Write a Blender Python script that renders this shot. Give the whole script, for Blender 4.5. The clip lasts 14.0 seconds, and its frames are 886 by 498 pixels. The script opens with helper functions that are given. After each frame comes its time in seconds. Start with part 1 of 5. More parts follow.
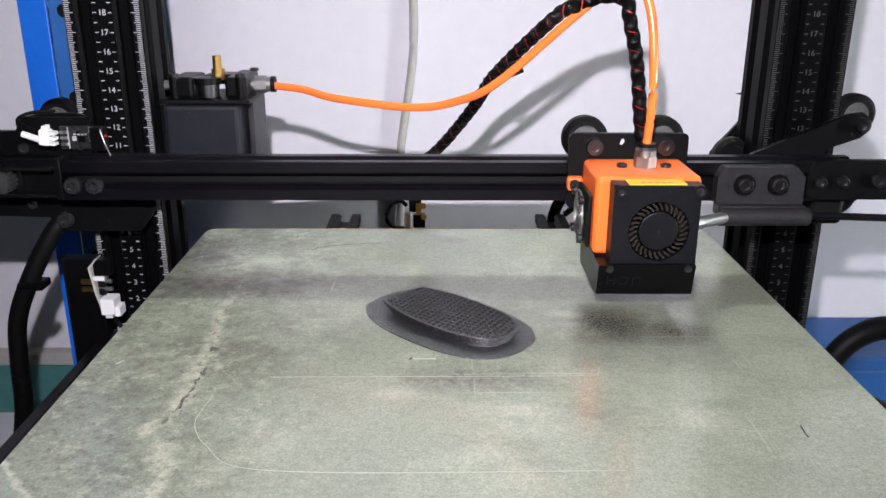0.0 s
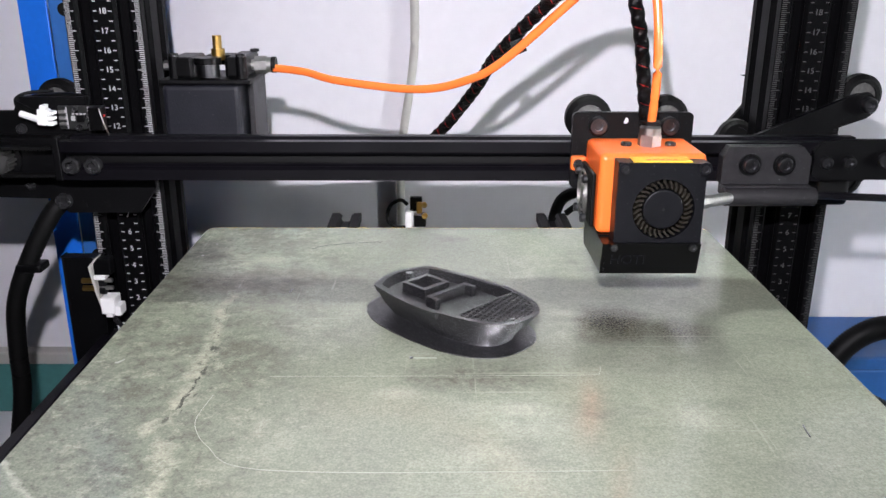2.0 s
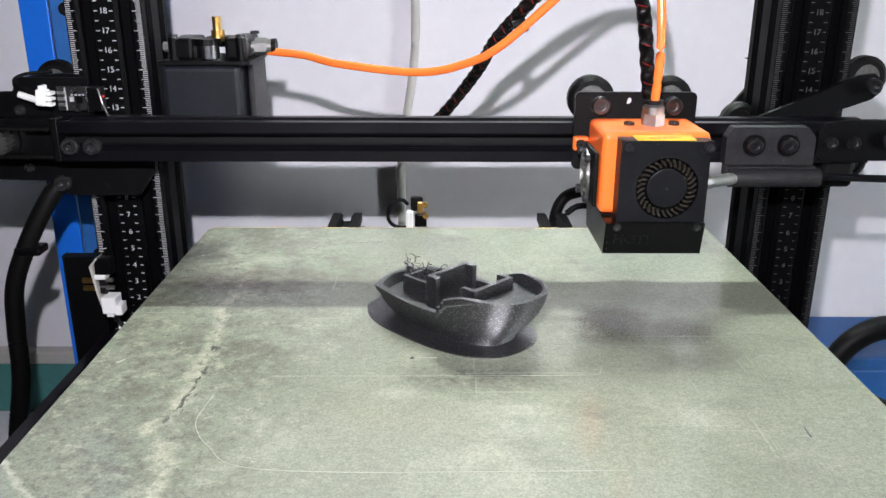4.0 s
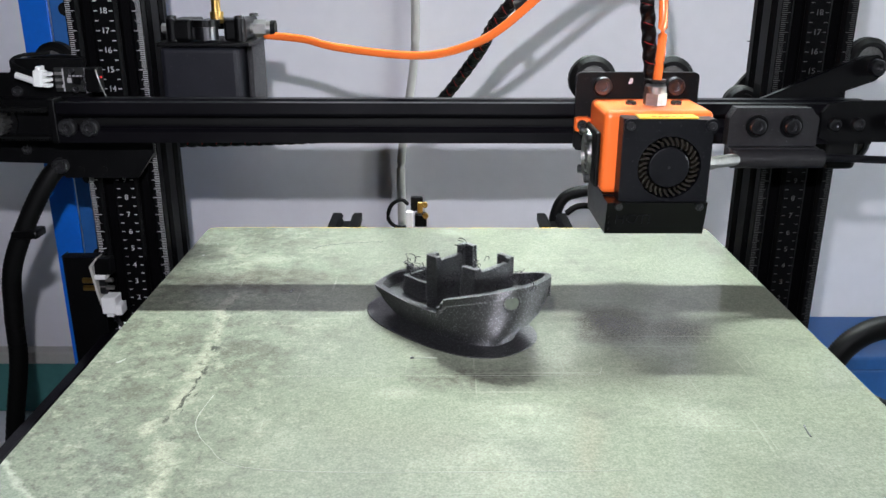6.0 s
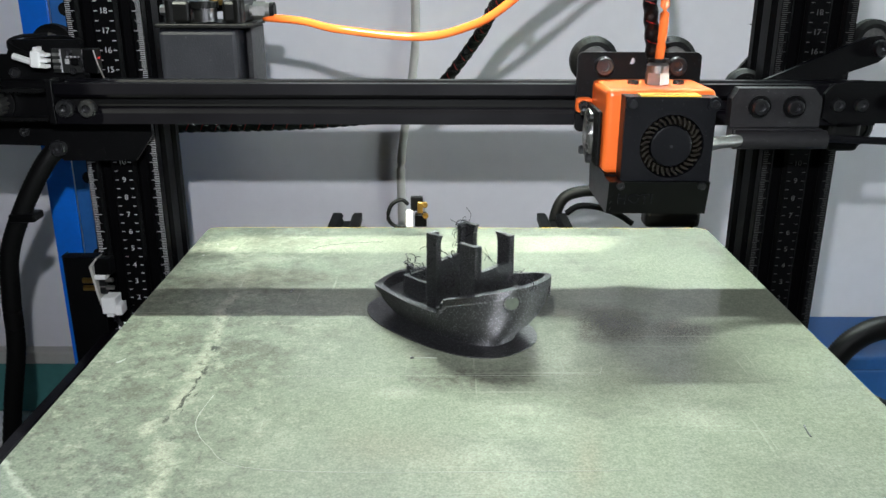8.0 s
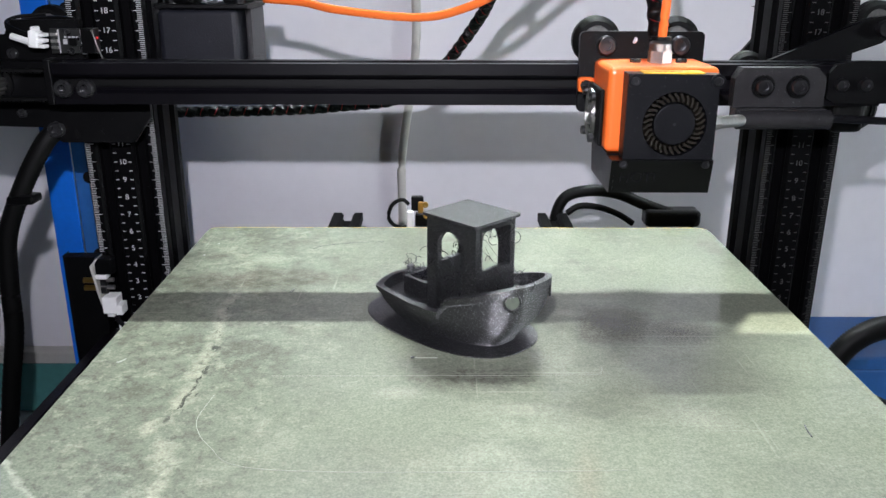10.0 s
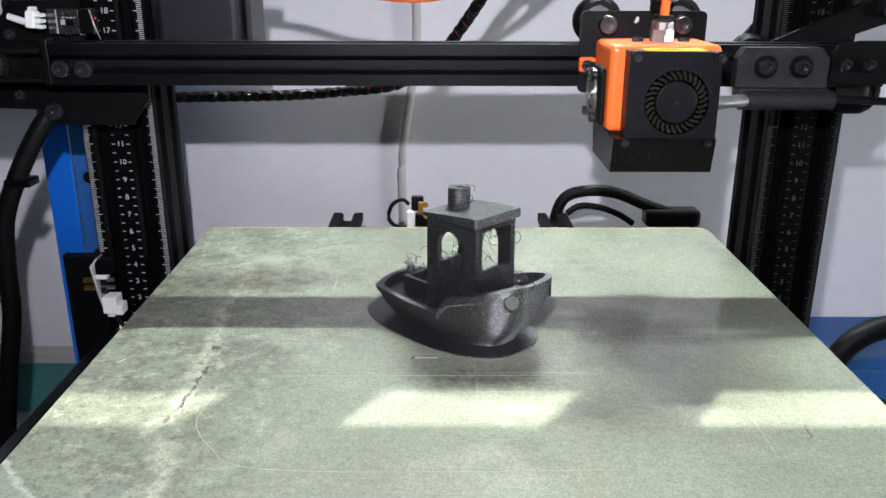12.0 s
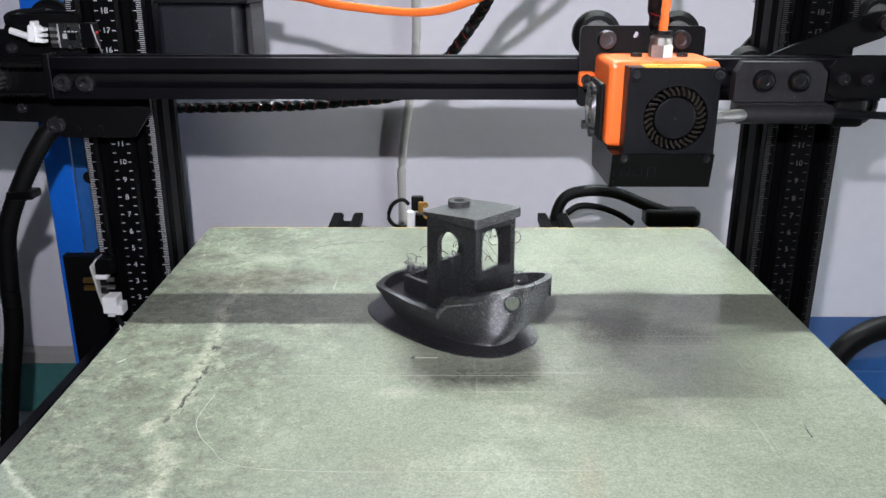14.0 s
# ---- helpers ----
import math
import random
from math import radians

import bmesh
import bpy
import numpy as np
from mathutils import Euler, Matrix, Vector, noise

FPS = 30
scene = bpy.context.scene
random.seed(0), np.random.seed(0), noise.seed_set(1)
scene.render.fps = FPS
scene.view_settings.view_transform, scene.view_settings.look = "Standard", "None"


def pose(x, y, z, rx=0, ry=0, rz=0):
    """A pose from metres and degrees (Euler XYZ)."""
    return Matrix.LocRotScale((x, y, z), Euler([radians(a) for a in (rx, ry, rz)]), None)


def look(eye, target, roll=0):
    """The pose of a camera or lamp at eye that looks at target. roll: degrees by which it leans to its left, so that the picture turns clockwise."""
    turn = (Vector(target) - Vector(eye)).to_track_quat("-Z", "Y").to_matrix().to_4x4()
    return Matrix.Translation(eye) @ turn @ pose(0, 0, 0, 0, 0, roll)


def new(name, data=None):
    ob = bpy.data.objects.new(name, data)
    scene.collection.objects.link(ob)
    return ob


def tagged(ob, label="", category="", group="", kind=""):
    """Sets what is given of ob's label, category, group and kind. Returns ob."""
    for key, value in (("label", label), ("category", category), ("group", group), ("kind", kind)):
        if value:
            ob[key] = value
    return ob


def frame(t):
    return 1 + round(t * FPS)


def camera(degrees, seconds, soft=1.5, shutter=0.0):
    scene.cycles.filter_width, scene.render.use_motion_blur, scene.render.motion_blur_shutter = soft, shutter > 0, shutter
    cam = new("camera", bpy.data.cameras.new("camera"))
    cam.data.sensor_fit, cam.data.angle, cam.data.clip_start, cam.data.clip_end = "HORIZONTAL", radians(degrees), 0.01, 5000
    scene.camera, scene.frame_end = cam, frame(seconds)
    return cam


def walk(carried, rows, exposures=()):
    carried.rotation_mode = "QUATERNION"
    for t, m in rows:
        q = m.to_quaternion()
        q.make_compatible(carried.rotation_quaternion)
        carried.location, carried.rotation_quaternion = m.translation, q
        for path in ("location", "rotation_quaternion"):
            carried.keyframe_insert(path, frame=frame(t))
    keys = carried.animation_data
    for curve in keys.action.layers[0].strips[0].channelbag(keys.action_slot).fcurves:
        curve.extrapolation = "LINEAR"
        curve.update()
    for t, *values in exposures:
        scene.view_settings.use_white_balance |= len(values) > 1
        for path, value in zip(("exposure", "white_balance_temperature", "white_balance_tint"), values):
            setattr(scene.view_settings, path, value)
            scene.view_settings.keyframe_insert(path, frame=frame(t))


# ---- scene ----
cam = camera(56.47, 14.0)
EYE = Vector((-0.0111, -0.4451, 0.2020))


def aim(yaw, tilt, back=0.0):
    """The phone's pose: small drifts in yaw and tilt (degrees) and backwards (metres)."""
    a, b = radians(0.156 + yaw), radians(18.889 + tilt)
    way = Vector((math.sin(a) * math.cos(b), math.cos(a) * math.cos(b), -math.sin(b)))
    eye = EYE - way * back
    return look(eye, eye + way, 0.146)


walk(cam, [(0.0, aim(0.17, -0.085, 0.001)), (0.6, aim(0.17, -0.085, 0.001)), (0.9, aim(0.10, -0.02)),
           (2.1, aim(0.10, -0.02)), (2.5, aim(0.05, -0.01)), (8.2, aim(0.05, -0.01)), (10.3, aim(0, 0)), (14.0, aim(0, 0))],
     exposures=[(0.0, 1.0, 6250, 17), (3.0, 1.05, 6250, 14), (5.3, 0.45, 6200, 12), (6.0, 0.1, 6050, 12), (6.7, -0.35, 6050, 6), (7.2, -0.35, 6050, 4), (7.5, -0.25, 5900, -3),
                (8.0, 0.05, 6100, 5), (8.2, 0.1, 6100, 5), (10.3, 0.3, 6050, 14), (14.0, 0.3, 6050, 14)])

# ---- light ----
world = bpy.data.worlds.new("room_air")
scene.world = world
world.use_nodes = True
world.node_tree.nodes["Background"].inputs[0].default_value = (0.8, 0.88, 1.0, 1)
world.node_tree.nodes["Background"].inputs[1].default_value = 0.03


def lamp(name, kind, m, energy, color, **more):
    data = bpy.data.lights.new(name, kind)
    data.energy, data.color = energy, color
    for k, v in more.items():
        if k == "radius":
            data.shadow_soft_size = v
        elif k == "size":
            data.shape, data.size, data.size_y = "RECTANGLE", v[0], v[1]
    ob = new(name, data)
    ob.matrix_world = m
    return ob


# the phone's own light beside its lens
flash = lamp("phone_light", "SPOT", look((-0.024, -0.435, 0.275), (-0.01, 0.22, 0.13)), 7.2, (1.0, 0.97, 1.0), radius=0.004)
flash.data.spot_size, flash.data.spot_blend = radians(125), 1.0
# lamp for light from high behind, in an added narrow unseen louvred window
SLOT = Vector((0.12, 0.235, 0.65))
SLOT_WAY = (Vector((0.11, -0.10, 0.05)) - SLOT).normalized()
lamp("back_light", "AREA", look(SLOT, SLOT + SLOT_WAY), 18.5, (0.93, 1.0, 0.91), size=(0.22, 0.02))
# fill added to brighten the back wall, from an unseen low side opening
lamp("side_fill_light", "AREA", look((1.63, -0.44, 0.25), (0.0, 0.22, 0.15)), 34.0, (0.95, 1.0, 0.97), size=(0.44, 0.20))
# ceiling panel added as fill behind the phone, and the sun through unseen windows
lamp("room_fill_light", "AREA", look((0.4, -0.9, 1.95), (0.0, -0.2, 0.0)), 0.2, (0.92, 0.97, 1.0), size=(1.0, 0.5))
SUN_WAY = Vector((0.396, 0.587, -0.707))
sun = lamp("sun", "SUN", look((0, 0, 3), Vector((0, 0, 3)) + SUN_WAY), 10.0, (1.0, 0.98, 0.80))
sun.data.angle = radians(0.13)

ZB = 0.0471          # top of the print bed
H0 = 0.0055          # print height when the clip starts
PEAK = 13.0


def lift(t):
    """Height that the gantry has climbed; it comes down again at the very end."""
    return float(np.interp(t, (0, 3, 5.5, 8, 10.5, 12.5, 12.85, 12.95, 13.5, 14), (0, 0.0148, 0.0268, 0.0386, 0.0507, 0.0600, 0.0616, 0.0616, 0.0567, 0.0509)))


def drift(t):
    """The gantry's slow slide along its beam's line."""
    return float(np.interp(t, (0, 3, 8, 12.5, 14), (0.0, 0.0008, 0.0012, 0.0014, 0.0014)))


def sag(t):
    """How far the filament tube has slipped down into its fitting."""
    return float(np.interp(t, (0, 6, 14), (0.0, 0.0032, 0.0036)))


# ---- materials ----
def mat(name, color, rough=0.5, metal=0.0, vary=0.15, scale=60.0, bump=0.05, fine=600.0, coat=0.0, other=None, spec=0.5, dust=0.0):
    """A surface with blotches at one scale, grain at another, and a fine relief."""
    m = bpy.data.materials.new(name)
    m.use_nodes = True
    n, l = m.node_tree.nodes, m.node_tree.links
    b = n["Principled BSDF"]
    co = n.new("ShaderNodeTexCoord")
    big = n.new("ShaderNodeTexNoise")
    big.inputs["Scale"].default_value, big.inputs["Detail"].default_value = scale, 5
    small = n.new("ShaderNodeTexNoise")
    small.inputs["Scale"].default_value, small.inputs["Detail"].default_value = fine, 3
    for x in (big, small):
        l.new(co.outputs["Object"], x.inputs["Vector"])
    mixv = n.new("ShaderNodeMath")
    mixv.operation = "MULTIPLY_ADD"
    l.new(small.outputs["Fac"], mixv.inputs[0])
    mixv.inputs[1].default_value = 0.4
    l.new(big.outputs["Fac"], mixv.inputs[2])
    ramp = n.new("ShaderNodeValToRGB")
    ramp.color_ramp.elements[0].position, ramp.color_ramp.elements[1].position = 0.4, 1.0
    lo = [c * (1 - vary) for c in color]
    hi = other or [min(1, c * (1 + vary)) for c in color]
    ramp.color_ramp.elements[0].color, ramp.color_ramp.elements[1].color = (*lo, 1), (*hi, 1)
    l.new(mixv.outputs[0], ramp.inputs[0])
    tone = ramp.outputs[0]
    if dust:
        # sparse pale specks of dust
        sp = n.new("ShaderNodeTexNoise")
        sp.inputs["Scale"].default_value, sp.inputs["Detail"].default_value = 1400, 1
        l.new(co.outputs["Object"], sp.inputs["Vector"])
        cut = n.new("ShaderNodeMapRange")
        for i, v in enumerate((0.73, 0.78, 0.0, dust * 0.7)):
            cut.inputs[i + 1].default_value = v
        l.new(sp.outputs["Fac"], cut.inputs[0])
        mx = n.new("ShaderNodeMix")
        mx.data_type = "RGBA"
        l.new(cut.outputs[0], mx.inputs[0])
        l.new(tone, mx.inputs[6])
        mx.inputs[7].default_value = (0.22, 0.22, 0.23, 1)
        tone = mx.outputs[2]
    l.new(tone, b.inputs["Base Color"])
    r = n.new("ShaderNodeMapRange")
    r.inputs[3].default_value, r.inputs[4].default_value = max(0.02, rough - 0.08), min(1, rough + 0.08)
    l.new(big.outputs["Fac"], r.inputs[0])
    l.new(r.outputs[0], b.inputs["Roughness"])
    b.inputs["Metallic"].default_value = metal
    b.inputs["Coat Weight"].default_value = coat
    b.inputs["Specular IOR Level"].default_value = spec
    if bump:
        bp = n.new("ShaderNodeBump")
        bp.inputs["Strength"].default_value, bp.inputs["Distance"].default_value = bump, 0.0004
        l.new(small.outputs["Fac"], bp.inputs["Height"])
        l.new(bp.outputs[0], b.inputs["Normal"])
    return m


M_ANOD = mat("black_anodised", (0.0030, 0.0027, 0.0039), 0.36, 0.0, 0.3, 40, 0.15, 1500, spec=0.2, dust=0.2)
M_STEEL = mat("black_powder_coat", (0.0012, 0.0012, 0.0015), 0.45, 0.0, 0.3, 70, 0.3, 1500, spec=0.18, dust=0.2)
M_POST = mat("matt_black_anodised", (0.0010, 0.0010, 0.0013), 0.5, 0.0, 0.3, 40, 0.15, 1500, spec=0.07, dust=0.15)
M_MOTOR = mat("satin_black_paint", (0.0095, 0.0100, 0.0140), 0.45, 0.0, 0.25, 70, 0.3, 1500, spec=0.25, dust=0.3)
M_PLASTIC = mat("black_plastic", (0.0014, 0.0014, 0.0016), 0.36, 0.0, 0.2, 80, 0.2, 1200, spec=0.2)
M_FAN = mat("fan_plastic", (0.0040, 0.0042, 0.0056), 0.45, 0.0, 0.2, 120, 0.2, 1500, spec=0.2, dust=0.3)
M_RUBBER = mat("rubber", (0.0013, 0.0013, 0.0013), 0.55, 0.0, 0.2, 60, 0.1, spec=0.2)
M_ORANGE = mat("orange_plastic", (0.92, 0.165, 0.025), 0.33, 0.0, 0.06, 60, 0.05, 900)
M_TUBE = mat("orange_tube", (0.95, 0.19, 0.035), 0.2, 0.0, 0.05, 60, 0.02)
M_CHROME = mat("bright_steel", (0.34, 0.335, 0.32), 0.40, 1.0, 0.15, 200, 0.05)
M_BRASS = mat("brass", (0.50, 0.33, 0.10), 0.35, 1.0, 0.15, 200, 0.05)
M_GREY = mat("dark_grey_print", (0.017, 0.0165, 0.018), 0.42, 0.0, 0.35, 250, 0.5, 2500, spec=0.3, dust=0.8)
M_WHITE = mat("white_nylon", (0.8, 0.8, 0.78), 0.45, 0.0, 0.05, 100, 0.02)
M_MARK = mat("white_print", (0.46, 0.46, 0.46), 0.6, 0.0, 0.15, 300, 0.0)
M_BLUE = mat("blue_paint", (0.008, 0.13, 0.60), 0.4, 0.0, 0.15, 12, 0.1, 300)
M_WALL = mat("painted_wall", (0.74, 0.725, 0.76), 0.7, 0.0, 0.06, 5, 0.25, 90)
# unseen walls and ceiling, darkened to cut the light they bounce
M_ROOM = mat("dark_room_shell", (0.07, 0.07, 0.075), 0.8, 0.0, 0.08, 5, 0.2, 90)
M_TEAL = mat("teal_paint", (0.06, 0.2, 0.19), 0.6, 0.0, 0.2, 15, 0.2, 200)
M_FLOOR = mat("grey_floor", (0.3, 0.3, 0.31), 0.6, 0.0, 0.15, 6, 0.2, 90)
M_CABLE = mat("grey_cable", (0.45, 0.44, 0.4), 0.5, 0.0, 0.1, 30, 0.05)
M_RED = mat("red_wire", (0.6, 0.02, 0.02), 0.4, 0.0, 0.1, 30, 0.0)
M_YELLOW = mat("yellow_film", (0.85, 0.5, 0.03), 0.4, 0.0, 0.1, 60, 0.0)
M_BOARD = mat("black_board", (0.015, 0.016, 0.015), 0.35, 0.0, 0.2, 200, 0.05)
def filament():
    """Black plastic with tiny bright flakes and the ridges of the printed layers."""
    m = mat("black_filament", (0.0018, 0.0018, 0.0023), 0.40, 0.0, 0.3, 300, 0.0, 3000, spec=1.0)
    n, l = m.node_tree.nodes, m.node_tree.links
    b = n["Principled BSDF"]
    co = n.new("ShaderNodeTexCoord")
    fl = n.new("ShaderNodeTexNoise")
    fl.inputs["Scale"].default_value, fl.inputs["Detail"].default_value = 2600, 1
    l.new(co.outputs["Object"], fl.inputs["Vector"])
    r = n.new("ShaderNodeMapRange")
    for i, v in enumerate((0.61, 0.71, 0.0, 0.9)):
        r.inputs[i + 1].default_value = v
    l.new(fl.outputs["Fac"], r.inputs[0])
    mx = n.new("ShaderNodeMix")
    mx.data_type = "RGBA"
    base = b.inputs["Base Color"].links[0].from_socket
    l.new(base, mx.inputs[6])
    mx.inputs[7].default_value = (0.50, 0.50, 0.53, 1)
    l.new(r.outputs[0], mx.inputs[0])
    l.new(mx.outputs[2], b.inputs["Base Color"])
    l.new(r.outputs[0], b.inputs["Metallic"])
    wv = n.new("ShaderNodeTexWave")
    wv.bands_direction = "Z"
    wv.inputs["Scale"].default_value, wv.inputs["Distortion"].default_value = 620, 0.6
    l.new(co.outputs["Object"], wv.inputs["Vector"])
    add = n.new("ShaderNodeMath")
    add.operation = "MULTIPLY_ADD"
    l.new(fl.outputs["Fac"], add.inputs[0])
    add.inputs[1].default_value = 0.5
    l.new(wv.outputs["Fac"], add.inputs[2])
    bp = n.new("ShaderNodeBump")
    bp.inputs["Strength"].default_value, bp.inputs["Distance"].default_value = 0.6, 0.00018
    l.new(add.outputs[0], bp.inputs["Height"])
    l.new(bp.outputs[0], b.inputs["Normal"])
    return m


M_PLA = filament()
M_SCREW = mat("oiled_screw", (0.05, 0.05, 0.052), 0.28, 0.7, 0.2, 200, 0.05)
M_BLADE = mat("fan_blade", (0.016, 0.0135, 0.010), 0.3, 0.0, 0.2, 200, 0.1, 1500, spec=0.6)
M_STRAND = mat("fine_strand", (0.04, 0.04, 0.043), 0.25, 0.0, 0.2, 300, 0.0)
M_HOLE = mat("shaded_opening", (0.09, 0.105, 0.08), 0.6, 0.0, 0.2, 300, 0.0)
# shaded copy of the white print, for the right upright out of the light
M_DIM_MARK = mat("dim_print", (0.045, 0.045, 0.045), 0.6, 0.0, 0.3, 300, 0.0)
M_HUB = mat("greasy_steel", (0.16, 0.16, 0.15), 0.4, 0.5, 0.3, 300, 0.1)
M_GLINT = mat("steel_dark", (0.10, 0.10, 0.105), 0.33, 1.0, 0.2, 200, 0.05)
M_BLUE2 = mat("blue_bin", (0.02, 0.11, 0.34), 0.5, 0.0, 0.2, 20, 0.1, 300)
M_PALE = mat("pale_residue", (0.25, 0.265, 0.21), 0.6, 0.0, 0.15, 300, 0.0)


# ---- mesh helpers ----
def thing(name, loc, label, category, group="", kind=""):
    ob = new(name)
    ob.location = loc
    ob.empty_display_size = 0.01
    return tagged(ob, label, category, group, kind)


def base_of(ob):
    v = Vector((0, 0, 0))
    while ob is not None:
        v += ob.location
        ob = ob.parent
    return v


def part(name, bm, material, parent=None, label="", smooth=False, kind=""):
    """Links a bmesh, given in world metres, as one mesh object under its thing."""
    me = bpy.data.meshes.new(name)
    if parent is not None:
        bmesh.ops.translate(bm, verts=bm.verts, vec=-base_of(parent))
    bmesh.ops.recalc_face_normals(bm, faces=bm.faces)
    bm.to_mesh(me)
    bm.free()
    if smooth:
        for p in me.polygons:
            p.use_smooth = True
    me.materials.append(material)
    ob = new(name, me)
    if parent is not None:
        ob.parent = parent
    return tagged(ob, label, kind=kind)


def box(bm, lo, hi, bevel=0.0, seg=2):
    """A box between two corners, with rounded edges."""
    lo, hi = Vector(lo), Vector(hi)
    r = bmesh.ops.create_cube(bm, size=1.0)
    vs = r["verts"]
    c, s = (lo + hi) / 2, hi - lo
    for v in vs:
        v.co = Vector((v.co.x * s.x, v.co.y * s.y, v.co.z * s.z)) + c
    if bevel:
        es = list({e for v in vs for e in v.link_edges})
        bmesh.ops.bevel(bm, geom=es, offset=bevel, segments=seg, affect="EDGES", profile=0.5)
    return bm


def cyl(bm, p0, p1, r, n=20, r2=None):
    p0, p1 = Vector(p0), Vector(p1)
    d = p1 - p0
    m = Matrix.Translation((p0 + p1) / 2) @ d.to_track_quat("Z", "Y").to_matrix().to_4x4()
    bmesh.ops.create_cone(bm, cap_ends=True, segments=n, radius1=r, radius2=r if r2 is None else r2, depth=d.length, matrix=m)
    return bm


def spline(pts, n):
    """A smooth line through the points."""
    p = [Vector(q) for q in pts]
    p = [2 * p[0] - p[1]] + p + [2 * p[-1] - p[-2]]
    out = []
    for i in range(1, len(p) - 2):
        for k in range(n):
            t = k / n
            a, b, c, d = p[i - 1], p[i], p[i + 1], p[i + 2]
            out.append(0.5 * (2 * b + (c - a) * t + (2 * a - 5 * b + 4 * c - d) * t * t + (3 * b - a - 3 * c + d) * t ** 3))
    return out + [p[-2]]


def sweep(bm, pts, r, n=10, wave=0.0):
    """A round rod along the points; wave varies its thickness ring by ring."""
    rings, up = [], Vector((0, 0, 1))
    for i, q in enumerate(pts):
        d = (pts[min(i + 1, len(pts) - 1)] - pts[max(i - 1, 0)]).normalized()
        side = d.cross(up)
        if side.length < 0.05:
            side = d.cross(Vector((0, 1, 0)))
        side.normalize()
        top = side.cross(d)
        rr = r * (1 + wave * (1 if i % 2 else -1))
        rings.append([bm.verts.new(q + (side * math.cos(a) + top * math.sin(a)) * rr) for a in (2 * math.pi * k / n for k in range(n))])
    for a, b in zip(rings, rings[1:]):
        for k in range(n):
            bm.faces.new((a[k], a[(k + 1) % n], b[(k + 1) % n], b[k]))
    bm.faces.new(rings[0][::-1])
    bm.faces.new(rings[-1])
    return bm


def prism(bm, loop, axis, a, b):
    """A closed outline pushed from a to b along an axis (0 x, 1 y, 2 z); the outline gives the other two axes in order."""
    def at(q, v):
        c = list(q)
        c.insert(axis, v)
        return c
    lo = [bm.verts.new(at(q, a)) for q in loop]
    hi = [bm.verts.new(at(q, b)) for q in loop]
    for i in range(len(loop)):
        j = (i + 1) % len(loop)
        bm.faces.new((lo[i], lo[j], hi[j], hi[i]))
    bm.faces.new(lo[::-1])
    bm.faces.new(hi)
    return bm


def rounded(x0, y0, x1, y1, r, n=4):
    out = []
    for cx, cy, a0 in ((x1 - r, y1 - r, 0), (x0 + r, y1 - r, 90), (x0 + r, y0 + r, 180), (x1 - r, y0 + r, 270)):
        for k in range(n + 1):
            a = radians(a0 + 90 * k / n)
            out.append((cx + r * math.cos(a), cy + r * math.sin(a)))
    return out


def slotted(w, h, nx, ny):
    """Outline of a slotted aluminium profile, w by h, with nx slots on the top and bottom and ny on the sides."""
    def edge(length, count):
        pts = []
        for k in range(count):
            c = length * (k + 0.5) / count
            pts += [(c - 0.0046, 0), (c - 0.0030, 0.0018), (c - 0.0030, 0.0022), (c - 0.0052, 0.0022), (c - 0.0028, 0.0058),
                    (c + 0.0028, 0.0058), (c + 0.0052, 0.0022), (c + 0.0030, 0.0022), (c + 0.0030, 0.0018), (c + 0.0046, 0)]
        return [(0, 0)] + pts
    out = [(x, d) for x, d in edge(w, nx)]
    out += [(w - d, y) for y, d in edge(h, ny)]
    out += [(w - x, h - d) for x, d in edge(w, nx)]
    out += [(d, h - y) for y, d in edge(h, ny)]
    return [(x - w / 2, y - h / 2) for x, y in out]


def screw(bm, p, d, r=0.0028, h=0.0025):
    """A socket-head screw: its head with a hexagonal hole, standing out along d."""
    p, d = Vector(p), Vector(d).normalized()
    m = Matrix.Translation(p) @ d.to_track_quat("Z", "Y").to_matrix().to_4x4()
    prof = [(r, 0), (r, h * 0.75), (r * 0.85, h), (r * 0.5, h), (r * 0.5, h * 0.35), (0.0001, h * 0.35)]
    n = 18
    rings = [[bm.verts.new(m @ Vector((q * math.cos(2 * math.pi * k / n), q * math.sin(2 * math.pi * k / n), z))) for k in range(n)] for q, z in prof]
    for a, b in zip(rings, rings[1:]):
        for k in range(n):
            bm.faces.new((a[k], a[(k + 1) % n], b[(k + 1) % n], b[k]))
    bm.faces.new(rings[-1])
    return bm


def B():
    return bmesh.new()


def text_mesh(body, size):
    c = bpy.data.curves.new("lettering", "FONT")
    c.body, c.size, c.align_x, c.align_y, c.extrude = body, size, "CENTER", "CENTER", 0.00005
    o = bpy.data.objects.new("lettering", c)
    me = bpy.data.meshes.new_from_object(o)
    bpy.data.objects.remove(o)
    return me


# ---- room ----
# window and tall pane out of view, sized to shape the sun patches
WIN = (-1.32, -0.60, 1.48, 1.778)
TALL_PANE = (-0.91, -0.60, 1.778, 1.87)
# opening out of view for the added side light
LOW_WIN = (-0.72, -0.16, 0.10, 0.40)
# opening out of view, added for the strip of sun
HIGH_WIN = (-1.240, -0.930, 1.838, 2.12)


